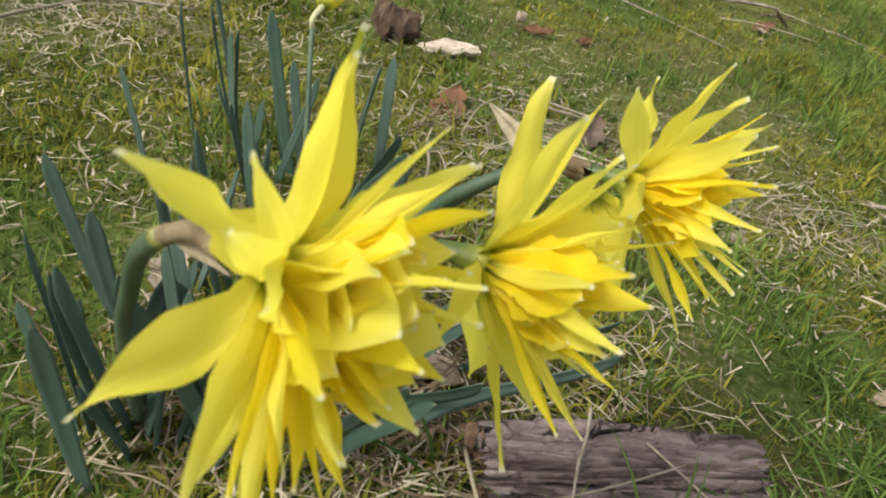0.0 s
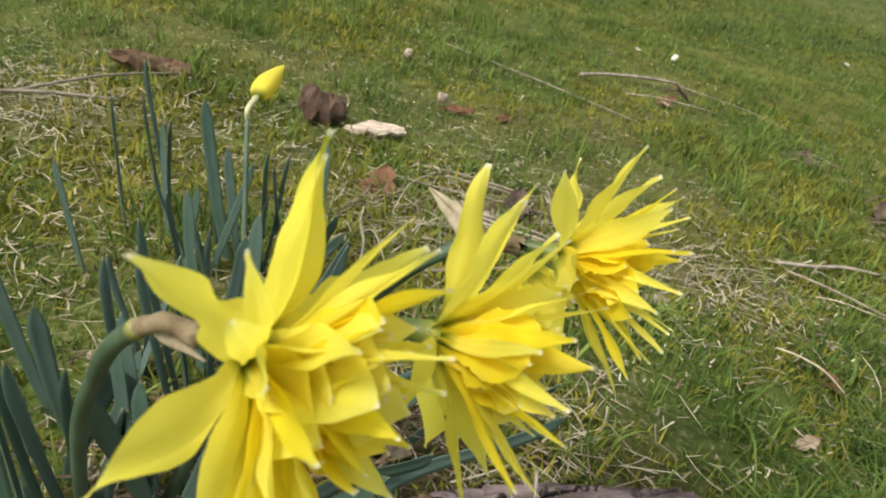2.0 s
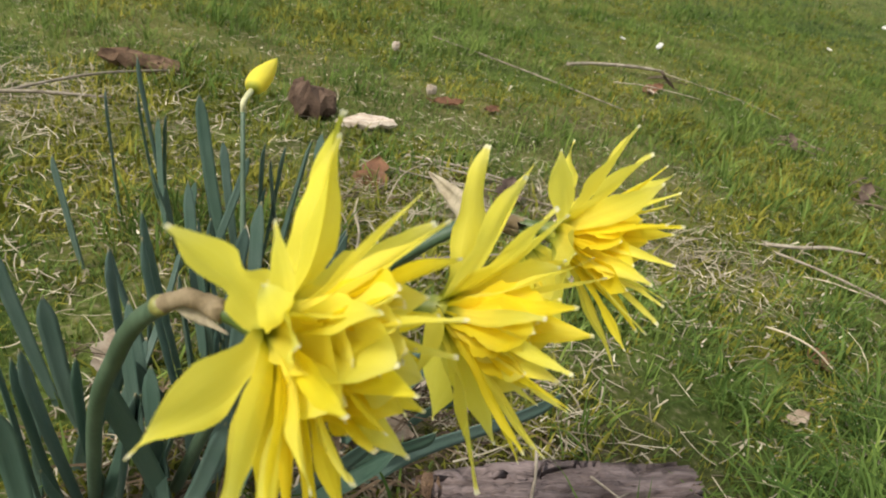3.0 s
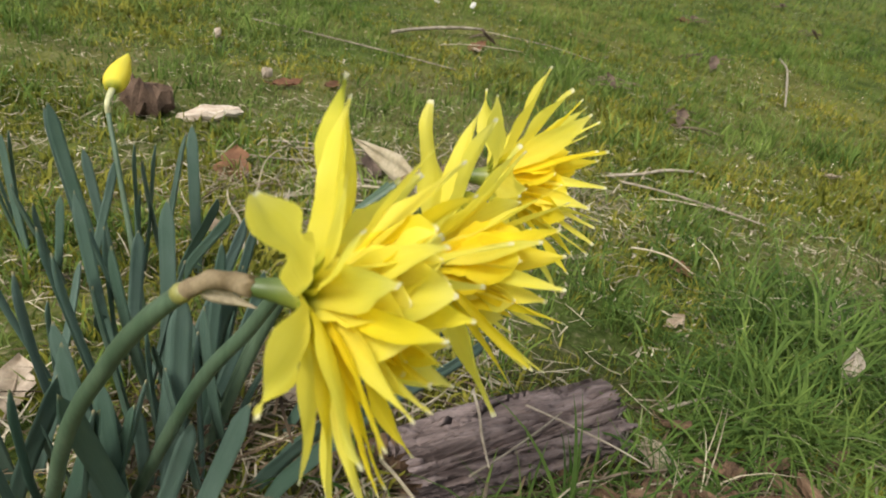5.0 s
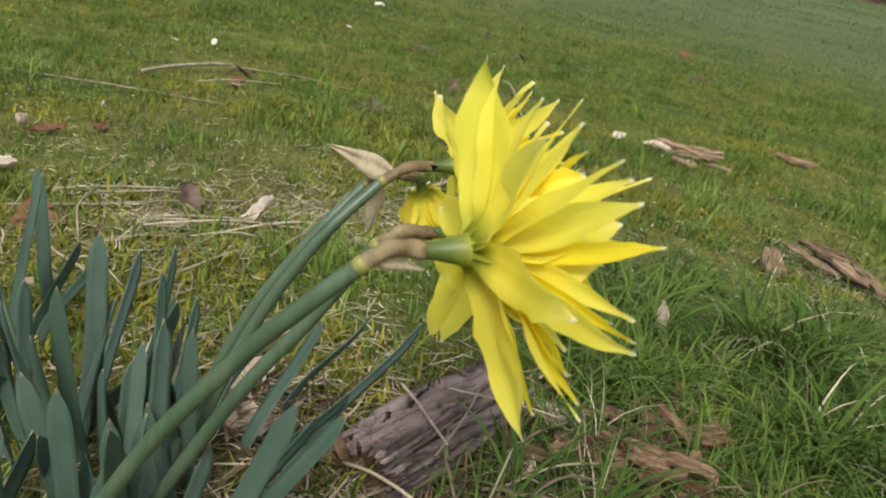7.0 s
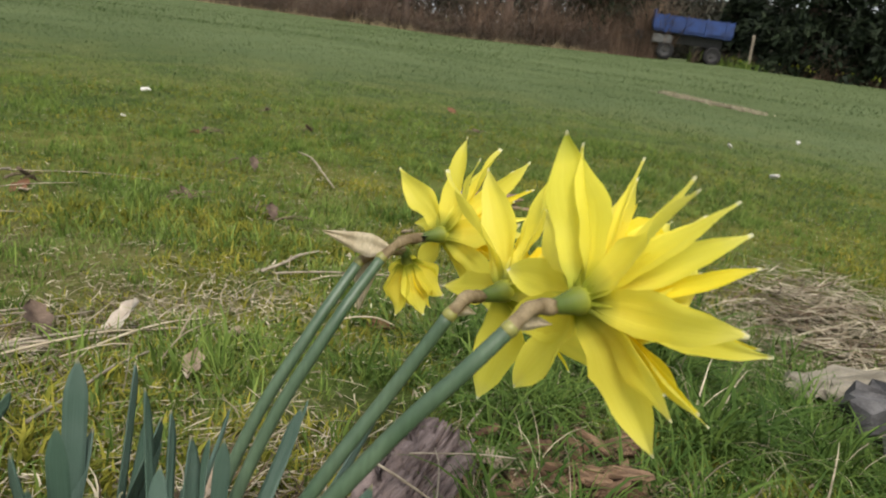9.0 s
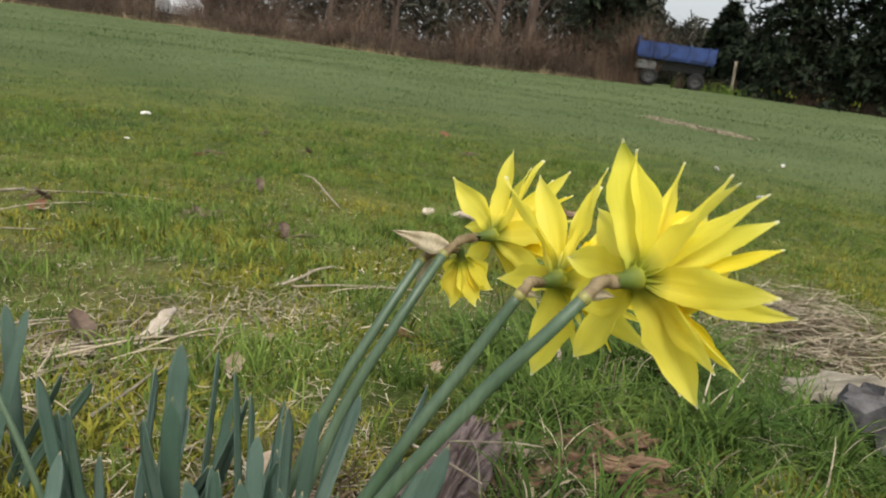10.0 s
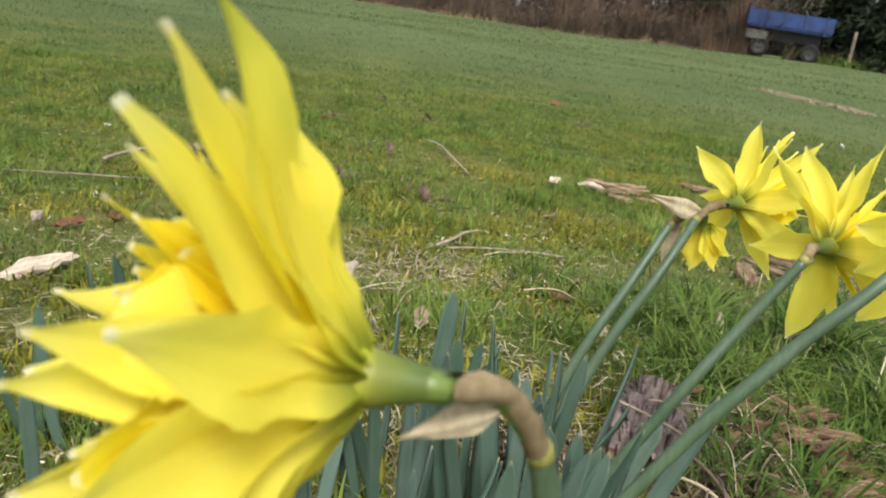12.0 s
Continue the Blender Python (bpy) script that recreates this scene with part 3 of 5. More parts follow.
daffodil("shaggy double yellow daffodil with green-tipped petals on an arching stem",
         [rest(-0.047, 0.280, -0.004), (-0.0286, 0.2300, 0.0380), (-0.0136, 0.2010, 0.0900), (-0.0045, 0.1838, 0.1155)], (0.0028, 0.1758, 0.1277),
         (0.0265, 0.1645, 0.1315), (0.86, -0.48, 0.05),
         [(23, 84, 48, 14.5, "green", 0.1, 0, 0, -30, 1.5), (19, 81, 44, 7.8, "pale", 0.12, 0, 0, 58, 1.4), (-37, 90, 50, 9, "pale", 0.1, 80, 0.58, 20, 2.6), (-81, 85, 49, 11, "pale", 0.1, 8), (-148, 75, 49, 14, "pale", 0.1, 0, 0, 15, 1.6), (150, 87, 46, 12), (73, 63, 46, 12), (96, 82, 36, 12), (124, 84, 38, 12),
          (-41, 69, 50, 6, "pale", 0.1, 10), (-48, 60, 48, 8, "pale", 0.1, 10), (-26, 74, 46, 4), (-91, 65, 51, 8, "pale", 0.25, 0), (-125, 80, 40, 9), (-42, 28, 38, 15, "pale", 0.35, 10, 0, 15, 2.6), (-72, 36, 33, 14, "pale", 0.3, 20, 0, 0, 2.6), (-12, 36, 36, 13, "pale", 0.3, -20, 0, 30, 2.4), (60, 32, 34, 13, "pale", 0.2, 15)],
         [(-14, 29, 47, 5), (23, 47, 44, 11), (12, 56, 46, 5), (32, 38, 42, 12), (-90, 52, 43, 8), (-92, 61, 47, 5), (-135, 58, 38, 8), (-130, 67, 48, 7), (-133, 63, 45, 6), (66, 12, 38, 11), (-65, 49, 47, 6),
          (-110, 40, 38, 10), (-155, 52, 42, 9), (170, 46, 40, 10), (150, 32, 37, 11), (-60, 20, 38, 10), (95, 42, 37, 10), (122, 52, 40, 9), (-32, 46, 42, 8), (-165, 66, 50, 6), (-172, 30, 38, 10)],
         22, 11, 0.014, (0.85, -0.40, -0.22), turned=28)
daffodil("shaggy double yellow daffodil standing between two others",
         [rest(-0.014, 0.284, -0.004), (0.0118, 0.2390, 0.0400), (0.0277, 0.2215, 0.0790)], (0.0380, 0.2064, 0.1115),
         (0.0710, 0.2005, 0.1115), (0.90, -0.42, 0.05),
         [(45, 90, 51, 12, "pale", 0.1, 0, 0, 38), (-3, 70, 50, 8), (38, 72, 50, 11, "pale", 0.1, 0, 0, -25), (7, 55, 45, 9), (172, 88, 49, 13), (-179, 61, 48, 10), (-125, 61, 50, 9), (-75, 82, 45, 11), (110, 78, 46, 11)],
         [(22, 52, 43, 10), (-15, 10, 41, 10), (-35, 38, 44, 8), (-101, 29, 45, 7), (-90, 25, 38, 10), (60, 42, 38, 9), (140, 40, 40, 9), (-150, 42, 44, 7), (90, 30, 36, 10),
          (-50, 52, 46, 5), (-110, 48, 46, 5), (-130, 40, 47, 5), (-5, 40, 46, 5), (12, 28, 45, 5), (-65, 34, 45, 5), (-165, 52, 48, 5), (165, 46, 44, 6), (-142, 24, 43, 6)],
         20, 12, 0.013, (0.85, -0.20, -0.35), turned=26)
daffodil("shaggy double yellow daffodil with a pale papery flap behind its head",
         [rest(0.022, 0.300, -0.004), (0.0465, 0.2825, 0.0290), (0.0650, 0.2660, 0.0790)], (0.0900, 0.2600, 0.1045),
         (0.1180, 0.2470, 0.1115), (0.88, -0.45, 0.05),
         [(14, 66, 45, 12, "pale", 0.15, 0, 0, 5), (-30, 92, 44, 8, "pale", 0.1, 20, 0, 30), (53, 95, 38, 10), (30, 41, 44, 8), (-168, 54, 55, 9), (-8, 57, 45, 8), (-26, 53, 49, 7), (140, 80, 42, 11), (-120, 75, 42, 9), (-70, 75, 40, 10), (100, 70, 36, 10)],
         [(-18, 20, 38, 8), (-160, 20, 42, 7), (-150, 28, 44, 6), (-156, 46, 45, 6), (30, 30, 38, 8), (90, 25, 36, 8), (-90, 30, 38, 7), (150, 35, 36, 8),
          (-5, 38, 43, 4), (-40, 42, 43, 4), (-60, 26, 42, 4), (10, 48, 42, 4), (-130, 36, 44, 4), (-110, 22, 42, 5), (-175, 40, 44, 5), (-25, 30, 43, 4)],
         20, 13, 0.029, (-0.49, 0.84, 0.21), 0.92, flap_face=(-0.79, -0.52, 0.24), turned=30)
daffodil("smaller yellow daffodil nodding low behind its neighbour",
         [rest(0.026, 0.310, -0.004), (0.0490, 0.2925, 0.0250), (0.0690, 0.2790, 0.0700)], (0.0930, 0.2720, 0.0985),
         (0.1140, 0.2600, 0.0965), (0.40, -0.10, -0.90),
         [(0, 34, 24, 11), (60, 28, 24, 11), (120, 32, 25, 11), (180, 34, 25, 11), (-120, 30, 25, 11), (-60, 34, 24, 11)],
         [(30, 24, 23, 8), (150, 22, 23, 8), (-90, 24, 23, 8), (-20, 16, 22, 8)],
         12, 14, 0.026, (0.10, 0.12, -0.98), 0.62, flap_face=(-0.9, -0.35, 0.1))
daffodil("shaggy double yellow daffodil on a bent stem beside the leaf clump",
         [rest(-0.184, 0.216, -0.004), (-0.1880, 0.2170, 0.0600), (-0.1925, 0.2205, 0.1150), (-0.1940, 0.2218, 0.1245)], (-0.1964, 0.2233, 0.1321),
         (-0.2172, 0.2400, 0.1450), (-0.52, 0.82, 0.02),
         [(14, 67, 48, 15, "green", 0.15, 0, 0, 0, 1.7), (18, 61, 46, 12, "pale", 0.1, 0, 0, 0, 1.7), (26, 55, 43, 10, "pale", 0.1, 0, 0, 0, 1.7), (4, 60, 37, 13, "pale", 0.2, 0, 0, 0, 2.2), (62, 58, 38, 10), (-25, 66, 36, 11), (-60, 68, 35, 11), (135, 56, 40, 16, "pale", 0.2, 0, 0, 0, 2.4), (165, 64, 40, 14), (-165, 70, 38, 13), (-115, 72, 36, 12), (98, 48, 38, 12)],
         [(8, 44, 36, 9), (-10, 30, 35, 10), (60, 35, 36, 10), (120, 32, 37, 11), (-140, 35, 35, 10), (-70, 35, 34, 10), (0, 10, 35, 11), (-30, 48, 35, 9), (170, 25, 35, 10), (150, 44, 37, 10), (-170, 46, 37, 10), (80, 26, 37, 10), (100, 14, 35, 11)],
         30, 15, 0.014, (-0.74, 0.60, -0.22), 0.92, 0.0021, 0.0040, (-0.84, -0.45, 0.30), 0.95)


def build_bud():
    foot = rest(0.009, 0.412, -0.003)
    plant = empty("daffodil_bud", foot)
    tagged(plant, "closed yellow daffodil bud on a slender upright stem", "daffodil bud")
    neck, way = Vector((0.0006, 0.4751, 0.0466)) - foot, Vector((0.26, 0.95, 0.10)).normalized()
    part("stem", tube("stem", [Vector(), Vector((0.0066, 0.4260, -0.0370)) - foot, Vector((0.0033, 0.4520, 0.0110)) - foot, neck], [0.0019, 0.0018, 0.0016, 0.0014], STEM, 24, 10), plant)
    start = neck + Vector((0.0036, 0.0135, 0.0078))
    part("bud_neck", tube("bud_neck", [neck - Vector((0, 0, 0.001)), neck + Vector((0.0002, 0, 0.006)), start + way * 0.001], [0.0015, 0.0016, 0.0021], BUD_NECK, 12, 10), plant, "pale papery neck")
    side = way.orthogonal().normalized()
    over = way.cross(side)
    profile = [(0.0, 0.0020), (0.005, 0.0044), (0.0130, 0.0062), (0.0230, 0.0063), (0.0340, 0.0049), (0.0440, 0.0026), (0.0510, 0.0006)]
    for n in range(4):
        rows = smooth_path([Vector((h * (1 - 0.06 * n), r + 0.00035 * n, 0)) for h, r in profile], 14)
        verts, faces, uvs = [], [], []
        for i, q in enumerate(rows):
            for k in range(11):
                a = radians(100 * n + (k - 5) * 21 + 18 * i / 13)
                thin = max(0.1, 1 - 0.12 * (abs(k - 5) > 3))
                verts.append(start + way * q.x + (side * math.cos(a) + over * math.sin(a)) * q.y * (thin if n else 1))
                uvs.append((k / 10, i / 13 * 0.94))
        faces = [(i * 11 + k, i * 11 + k + 1, (i + 1) * 11 + k + 1, (i + 1) * 11 + k) for i in range(13) for k in range(10)]
        part("petal", mesh("petal", verts, faces, PETAL_PALE, uvs), plant)


build_bud()


def leaf_clump(label, centre, leaves, seed, extra=0, spread=0.04):
    """One clump of strap leaves; leaves: rows of tip x, y, z and width in mm."""
    rng = random.Random(seed)
    foot = rest(*centre)
    clump = empty("daffodil_leaf_clump", foot)
    tagged(clump, label, "leaf clump", "daffodil leaf clumps")
    for x, y, z, width in leaves:
        root = foot.lerp(Vector((x, y, foot.z)), 0.85 if x < -0.04 else 0.5)
        root = rest(root.x + rng.uniform(-0.008, 0.008), root.y + rng.uniform(-0.008, 0.008), -0.004)
        part("leaf", strap_leaf(root - foot, Vector((x, y, z)) - foot, width * 0.84 / 1000, rng.uniform(-0.04, 0.05), rng), clump)
    for n in range(extra):
        a, r = rng.uniform(0, 6.3), spread * rng.random() ** 0.5
        root = rest(foot.x + r * math.cos(a), foot.y + r * math.sin(a), -0.004)
        tip = root + Vector((rng.uniform(-0.022, 0.030), rng.uniform(-0.025, 0.022), rng.uniform(0.055, 0.115)))
        part("leaf", strap_leaf(root - foot, tip - foot, rng.uniform(0.0055, 0.0082), rng.uniform(-0.05, 0.05), rng), clump)


leaf_clump("blue-green daffodil leaves round the flower stems", (0.000, 0.285),
           [(0.1637, 0.2875, -0.0001, 10), (0.0155, 0.2894, 0.0467, 10), (0.1397, 0.3717, -0.0287, 9), (0.1886, 0.3506, -0.0367, 8), (0.0279, 0.2215, 0.0473, 10), (0.0598, 0.3404, 0.0182, 9), (-0.0285, 0.2783, 0.0392, 10),
            (0.109, 0.304, 0.010, 9), (0.101, 0.271, -0.010, 10), (0.068, 0.256, 0.0, 10), (0.079, 0.249, 0.0, 10), (0.014, 0.302, 0.030, 9),
            (-0.029, 0.238, 0.050, 10), (-0.030, 0.323, 0.050, 9), (0.075, 0.331, 0.0, 8)], 31, 16, 0.045)
leaf_clump("blue-green daffodil leaves standing upright in the lawn", (0.005, 0.370),
           [(0.0644, 0.4064, 0.0109, 9), (0.0180, 0.3487, 0.0572, 11), (0.0445, 0.3311, 0.0249, 10), (-0.036, 0.354, 0.0447, 9), (0.008, 0.411, 0.005, 9), (0.050, 0.343, 0.020, 8), (-0.045, 0.328, 0.040, 9), (-0.009, 0.392, 0.020, 9),
            (-0.066, 0.305, 0.030, 10), (-0.098, 0.342, 0.030, 9), (-0.062, 0.256, 0.040, 8), (-0.056, 0.249, 0.050, 8)], 32, 12, 0.05)
leaf_clump("slender blue-green daffodil leaves beside the bud", (0.005, 0.500),
           [(0.0430, 0.4757, 0.0319, 10), (0.0140, 0.4875, 0.0213, 10), (0.0603, 0.4717, -0.0121, 8), (0.065, 0.4529, -0.013, 8), (0.0273, 0.5015, 0.014, 8), (-0.032, 0.536, 0.030, 10), (-0.087, 0.621, 0.020, 8),
            (-0.058, 0.563, 0.0, 8), (-0.080, 0.580, 0.010, 8), (-0.062, 0.558, 0.0, 8), (-0.035, 0.554, 0.020, 9), (-0.113, 0.487, 0.0, 8), (-0.106, 0.598, 0.0, 8)], 33, 8, 0.05)


leaf_clump("short blue-green daffodil leaves beside the arching stem", (-0.045, 0.292), [(-0.060, 0.235, 0.035, 10), (-0.075, 0.270, 0.045, 10), (-0.020, 0.250, 0.030, 10)], 34, 8, 0.035)


# ---- loose things on the ground ----
def flake(name, label, category, x, y, length, width, thick, turn, mat, seed, lift=0.004, tip=8.0, group=""):
    """A splintered chip or flake, thicker in the middle, with a ragged outline."""
    rng = random.Random(seed)
    n, rings = 26, 3
    outline = []
    for k in range(n):
        a = 2 * math.pi * k / n
        jag = 1 + 0.30 * noise.noise((math.cos(a) * 1.6 + seed, math.sin(a) * 1.6, 3)) + rng.uniform(-0.10, 0.08)
        sx = math.copysign(abs(math.cos(a)) ** 0.7, math.cos(a))
        outline.append(Vector((0.5 * length * sx * jag, 0.5 * width * math.sin(a) * jag, 0)))
    verts, faces = [], []
    for layer, (shrink, z) in enumerate(((0.75, -0.5), (1.0, -0.1), (0.92, 0.35), (0.45, 0.5))):
        for p in outline:
            q = p * shrink
            q.z = thick * (z + rng.uniform(-0.16, 0.16) + 0.5 * noise.noise((q.x * 70, q.y * 70, seed))) + 0.12 * length * math.sin(q.x / length * 2.2 + seed) * 0.5
            verts.append(q)
    for i in range(rings):
        for k in range(n):
            a, b = i * n + k, i * n + (k + 1) % n
            faces.append((a, b, b + n, a + n))
    faces += [tuple(range(n))[::-1], tuple(3 * n + k for k in range(n))]
    ob = new(name, mesh(name, verts, faces, mat, smooth=False))
    p = rest(x, y, lift + thick * 0.3)
    ob.matrix_basis = pose(p.x, p.y, p.z, rng.uniform(-tip, tip), rng.uniform(-tip, tip), turn)
    return tagged(ob, label, category, group)


def dead_leaf(label, x, y, length, turn, mat, seed, lobes=3, lift=0.006, tilt=18, raised=0):
    """A curled, lobed dead leaf with a midrib and stalk."""
    rng = random.Random(seed)
    rows, cols = 17, 7
    verts, faces = [], []
    curl = rng.uniform(0.5, 1.3)
    for i in range(rows):
        s = i / (rows - 1)
        lobe = 0.62 + 0.38 * abs(math.sin(math.pi * lobes * s + 0.4))
        half = 0.30 * length * math.sin(math.pi * min(1, 0.06 + 0.94 * s) ** 1.1) ** 0.8 * lobe
        for j in range(cols):
            u = j / (cols - 1) * 2 - 1
            z = curl * 0.10 * length * (u * u + 1.2 * (s - 0.5) ** 2) + 0.025 * length * math.sin(9 * s + 4 * u + seed)
            verts.append(Vector(((s - 0.5) * length, half * u, z)))
    for i in range(rows - 1):
        for j in range(cols - 1):
            k = i * cols + j
            faces.append((k, k + 1, k + cols + 1, k + cols))
    p = rest(x, y, lift)
    ob = empty("dead_leaf", p)
    ob.rotation_euler = [radians(a) for a in (rng.uniform(-tilt, tilt), raised + rng.uniform(-tilt, tilt), turn)]
    tagged(ob, label, "leaf", "fallen leaves")
    part("blade", mesh("blade", verts, faces, mat), ob)
    mid = [verts[i * cols + cols // 2] + Vector((0, 0, 0.0004)) for i in (0, 5, 10, 16)]
    part("midrib", tube("midrib", [mid[0] - Vector((0.25 * length, 0, -0.004))] + mid, [0.0008, 0.0008, 0.0006, 0.0003], mat, 14, 5), ob)


def stick(label, a, b, r, seed, mat=None, lift=0.006, sag=0.0, name="stick", rise=0.0):
    rng = random.Random(seed)
    p, q = rest(*a, lift + r), rest(*b, lift + r + rise)
    span = (q - p).length
    pts = [p]
    for k in (0.33, 0.66):
        pts.append(p.lerp(q, k) + Vector((rng.uniform(-1, 1), rng.uniform(-1, 1), rng.uniform(0.2, 1))) * span * 0.03 + Vector((0, 0, sag)))
    pts.append(q)
    ob = new(name, tube(name, [v - p for v in pts], [r, r * 0.9, r * 0.95, r * 0.6], mat or STICK, 16, 7))
    ob.location = p
    return tagged(ob, label, name, "sticks and stalks")


# pale and brown chips
flake("wood_chip", "bleached split wood chip lying in moss", "wood chip", 0.118, 0.845, 0.062, 0.024, 0.010, -22, PALE_CHIP, 51)
flake("earth_clod", "dark brown crumbly clod of earth in moss", "earth clod", 0.052, 0.880, 0.056, 0.044, 0.030, 10, CLOD, 52, 0.008)
flake("bark_piece", "dark flat piece of old bark in straw", "bark", -0.148, 0.992, 0.105, 0.034, 0.016, 8, BROKEN, 53)
flake("pebble", "small pale rounded pebble in the grass", "pebble", 0.216, 1.005, 0.015, 0.012, 0.012, 30, PALE_CHIP, 55, 0.010)
flake("pebble", "small pale rounded pebble in moss", "pebble", 0.190, 1.228, 0.017, 0.013, 0.012, 70, PALE_CHIP, 56, 0.010)
for k, (x, y, l) in enumerate(((0.717, 1.561, 0.020), (0.786, 1.523, 0.028), (1.383, 1.781, 0.026), (1.887, 2.211, 0.045), (3.560, 0.325, 0.050), (4.459, 0.026, 0.050), (2.803, 0.109, 0.055))):
    flake("white_flake", "small white flake lying on the grass", "flake", x, y, l * 0.75, l * 0.4, l * 0.18, 40 * k, WHITE_BIT, 60 + k, 0.014, 40, "white flakes")
flake("wood_chip", "white curled splinter of wood on the grass", "wood chip", 1.235, 0.765, 0.055, 0.026, 0.008, 20, PALE_CHIP, 70, 0.014, 20)
flake("wood_chip", "long pale wood chip on the grass", "wood chip", 1.270, 0.690, 0.070, 0.020, 0.010, -40, PALE_CHIP, 71, 0.012)
rng = random.Random(72)
for k in range(10):
    flake("wood_chip", "thin grey-tan splinter of split wood in a loose pile", "wood chip", 1.300 + rng.gauss(0, 0.018), 0.632 + rng.gauss(0, 0.022), rng.uniform(0.05, 0.11), rng.uniform(0.007, 0.016), rng.uniform(0.004, 0.008), -58 + rng.gauss(0, 14), PALE_CHIP if k == 3 else CHIP, 720 + k, 0.008 + 0.002 * k, 9, "splinters of split wood")
for k in range(7):
    flake("wood_chip", "thin grey-tan splinter of split wood in straw", "wood chip", 0.930 + rng.gauss(0, 0.030), 0.245 + rng.gauss(0, 0.025), rng.uniform(0.05, 0.12), rng.uniform(0.008, 0.018), rng.uniform(0.004, 0.008), 60 + rng.gauss(0, 16), CHIP, 740 + k, 0.008 + 0.003 * k, 9, "splinters of split wood")
flake("wood_chip", "flat tan slab of split wood on the grass", "wood chip", 1.225, 0.615, 0.050, 0.020, 0.008, -60, CHIP, 73, 0.012)
flake("wood_chip", "flat tan slab of split wood on the grass", "wood chip", 1.640, 0.546, 0.095, 0.022, 0.012, -50, CHIP, 74, 0.014)
flake("wood_chip", "flat brown chip in straw", "wood chip", 0.830, 0.300, 0.060, 0.030, 0.010, 30, CHIP, 76, 0.010)
flake("stone", "flat grey angular stone at the edge of the straw", "stone", 0.575, -0.040, 0.130, 0.095, 0.040, 25, SLATE, 77, 0.010)
flake("wood_slab", "weathered pale slab of wood beside the straw", "wood", 0.668, -0.012, 0.150, 0.070, 0.014, 110, SLAB, 78, 0.014, 5)
rng = random.Random(8)
for k in range(62):
    x, y = rng.gauss(0.275, 0.050), rng.gauss(0.188, 0.030)
    flake("wood_chip", "red-brown wood chip in a litter heap", "wood chip", x, y, rng.uniform(0.014, 0.042), rng.uniform(0.005, 0.013), rng.uniform(0.003, 0.007), rng.uniform(-90, 90), RED_CHIP, 100 + k, 0.003 + 0.010 * rng.random(), 35, "wood chips by the log")

for k, (x, y, l, turn, mat, label) in enumerate((
        (0.205, 0.630, 0.040, 110, DEAD_LEAF, "crumpled grey-brown dead leaf"), (0.109, 0.678, 0.060, 70, RUST_LEAF, "rust-brown curled dead leaf"), (0.235, 0.971, 0.040, 0, RUST_LEAF, "rust-brown curled dead leaf"),
        (0.297, 0.973, 0.030, 40, RUST_LEAF, "rust-brown curled dead leaf"), (0.453, 0.443, 0.030, 80, RUST_LEAF, "small round rust-brown leaf"),
        (0.198, 0.226, 0.034, 20, DEAD_LEAF, "torn tan dead leaf by the log"), (0.266, 0.250, 0.034, 70, DEAD_LEAF, "torn tan dead leaf by the log"), (0.082, 0.318, 0.042, -20, DEAD_LEAF, "pale dead leaf under the daffodil leaves"),
        (0.640, 1.213, 0.045, 15, RUST_LEAF, "dark curled dead leaf in the grass"), (0.885, 0.629, 0.040, 35, DEAD_LEAF, "tan dead leaf in the grass"), (0.628, 1.190, 0.030, 80, DEAD_LEAF, "tan dead leaf in the grass"),
        (0.065, 0.550, 0.030, -30, DEAD_LEAF, "pale dead leaf under the daffodil leaves"), (1.414, 1.543, 0.05, 0, RUST_LEAF, "dark curled dead leaf in the grass"), (2.958, 1.477, 0.07, 60, RUST_LEAF, "dark curled dead leaf in the grass"),
        (-0.060, 0.385, 0.040, 80, DEAD_LEAF, "tall tan dead leaf among the daffodil leaves"), (0.385, 0.369, 0.020, 10, DEAD_LEAF, "small pale dead leaf in the grass"), (0.330, 0.520, 0.030, 10, DEAD_LEAF, "small pale dead leaf in moss"),
        (0.110, 0.360, 0.04, 10, DEAD_LEAF, "pale dead leaf under the daffodil leaves"), (0.10, 0.45, 0.03, 60, RUST_LEAF, "rust-brown dead leaf under the leaves"))):
    dead_leaf(label, x, y, l, turn, mat, 200 + k, 3 if l > 0.035 else 2)
dead_leaf("pale tan lobed dead leaf standing up in moss", 0.278, 0.605, 0.048, -35, PALE_LEAF, 261, 3, 0.016, 8, -42)
dead_leaf("crumpled grey-brown dead leaf under straw", 0.240, 0.660, 0.044, 70, DARK_LEAF, 263, 3, 0.014, 14, -35)
dead_leaf("pale dead leaf among the daffodil leaves", 0.242, 0.490, 0.030, 30, DEAD_LEAF, 265, 2, 0.010, 12, -10)
dead_leaf("pale upright torn dead leaf in the grass", 0.470, 0.278, 0.040, 70, PALE_CHIP, 260, 2, 0.020, 6, -78)

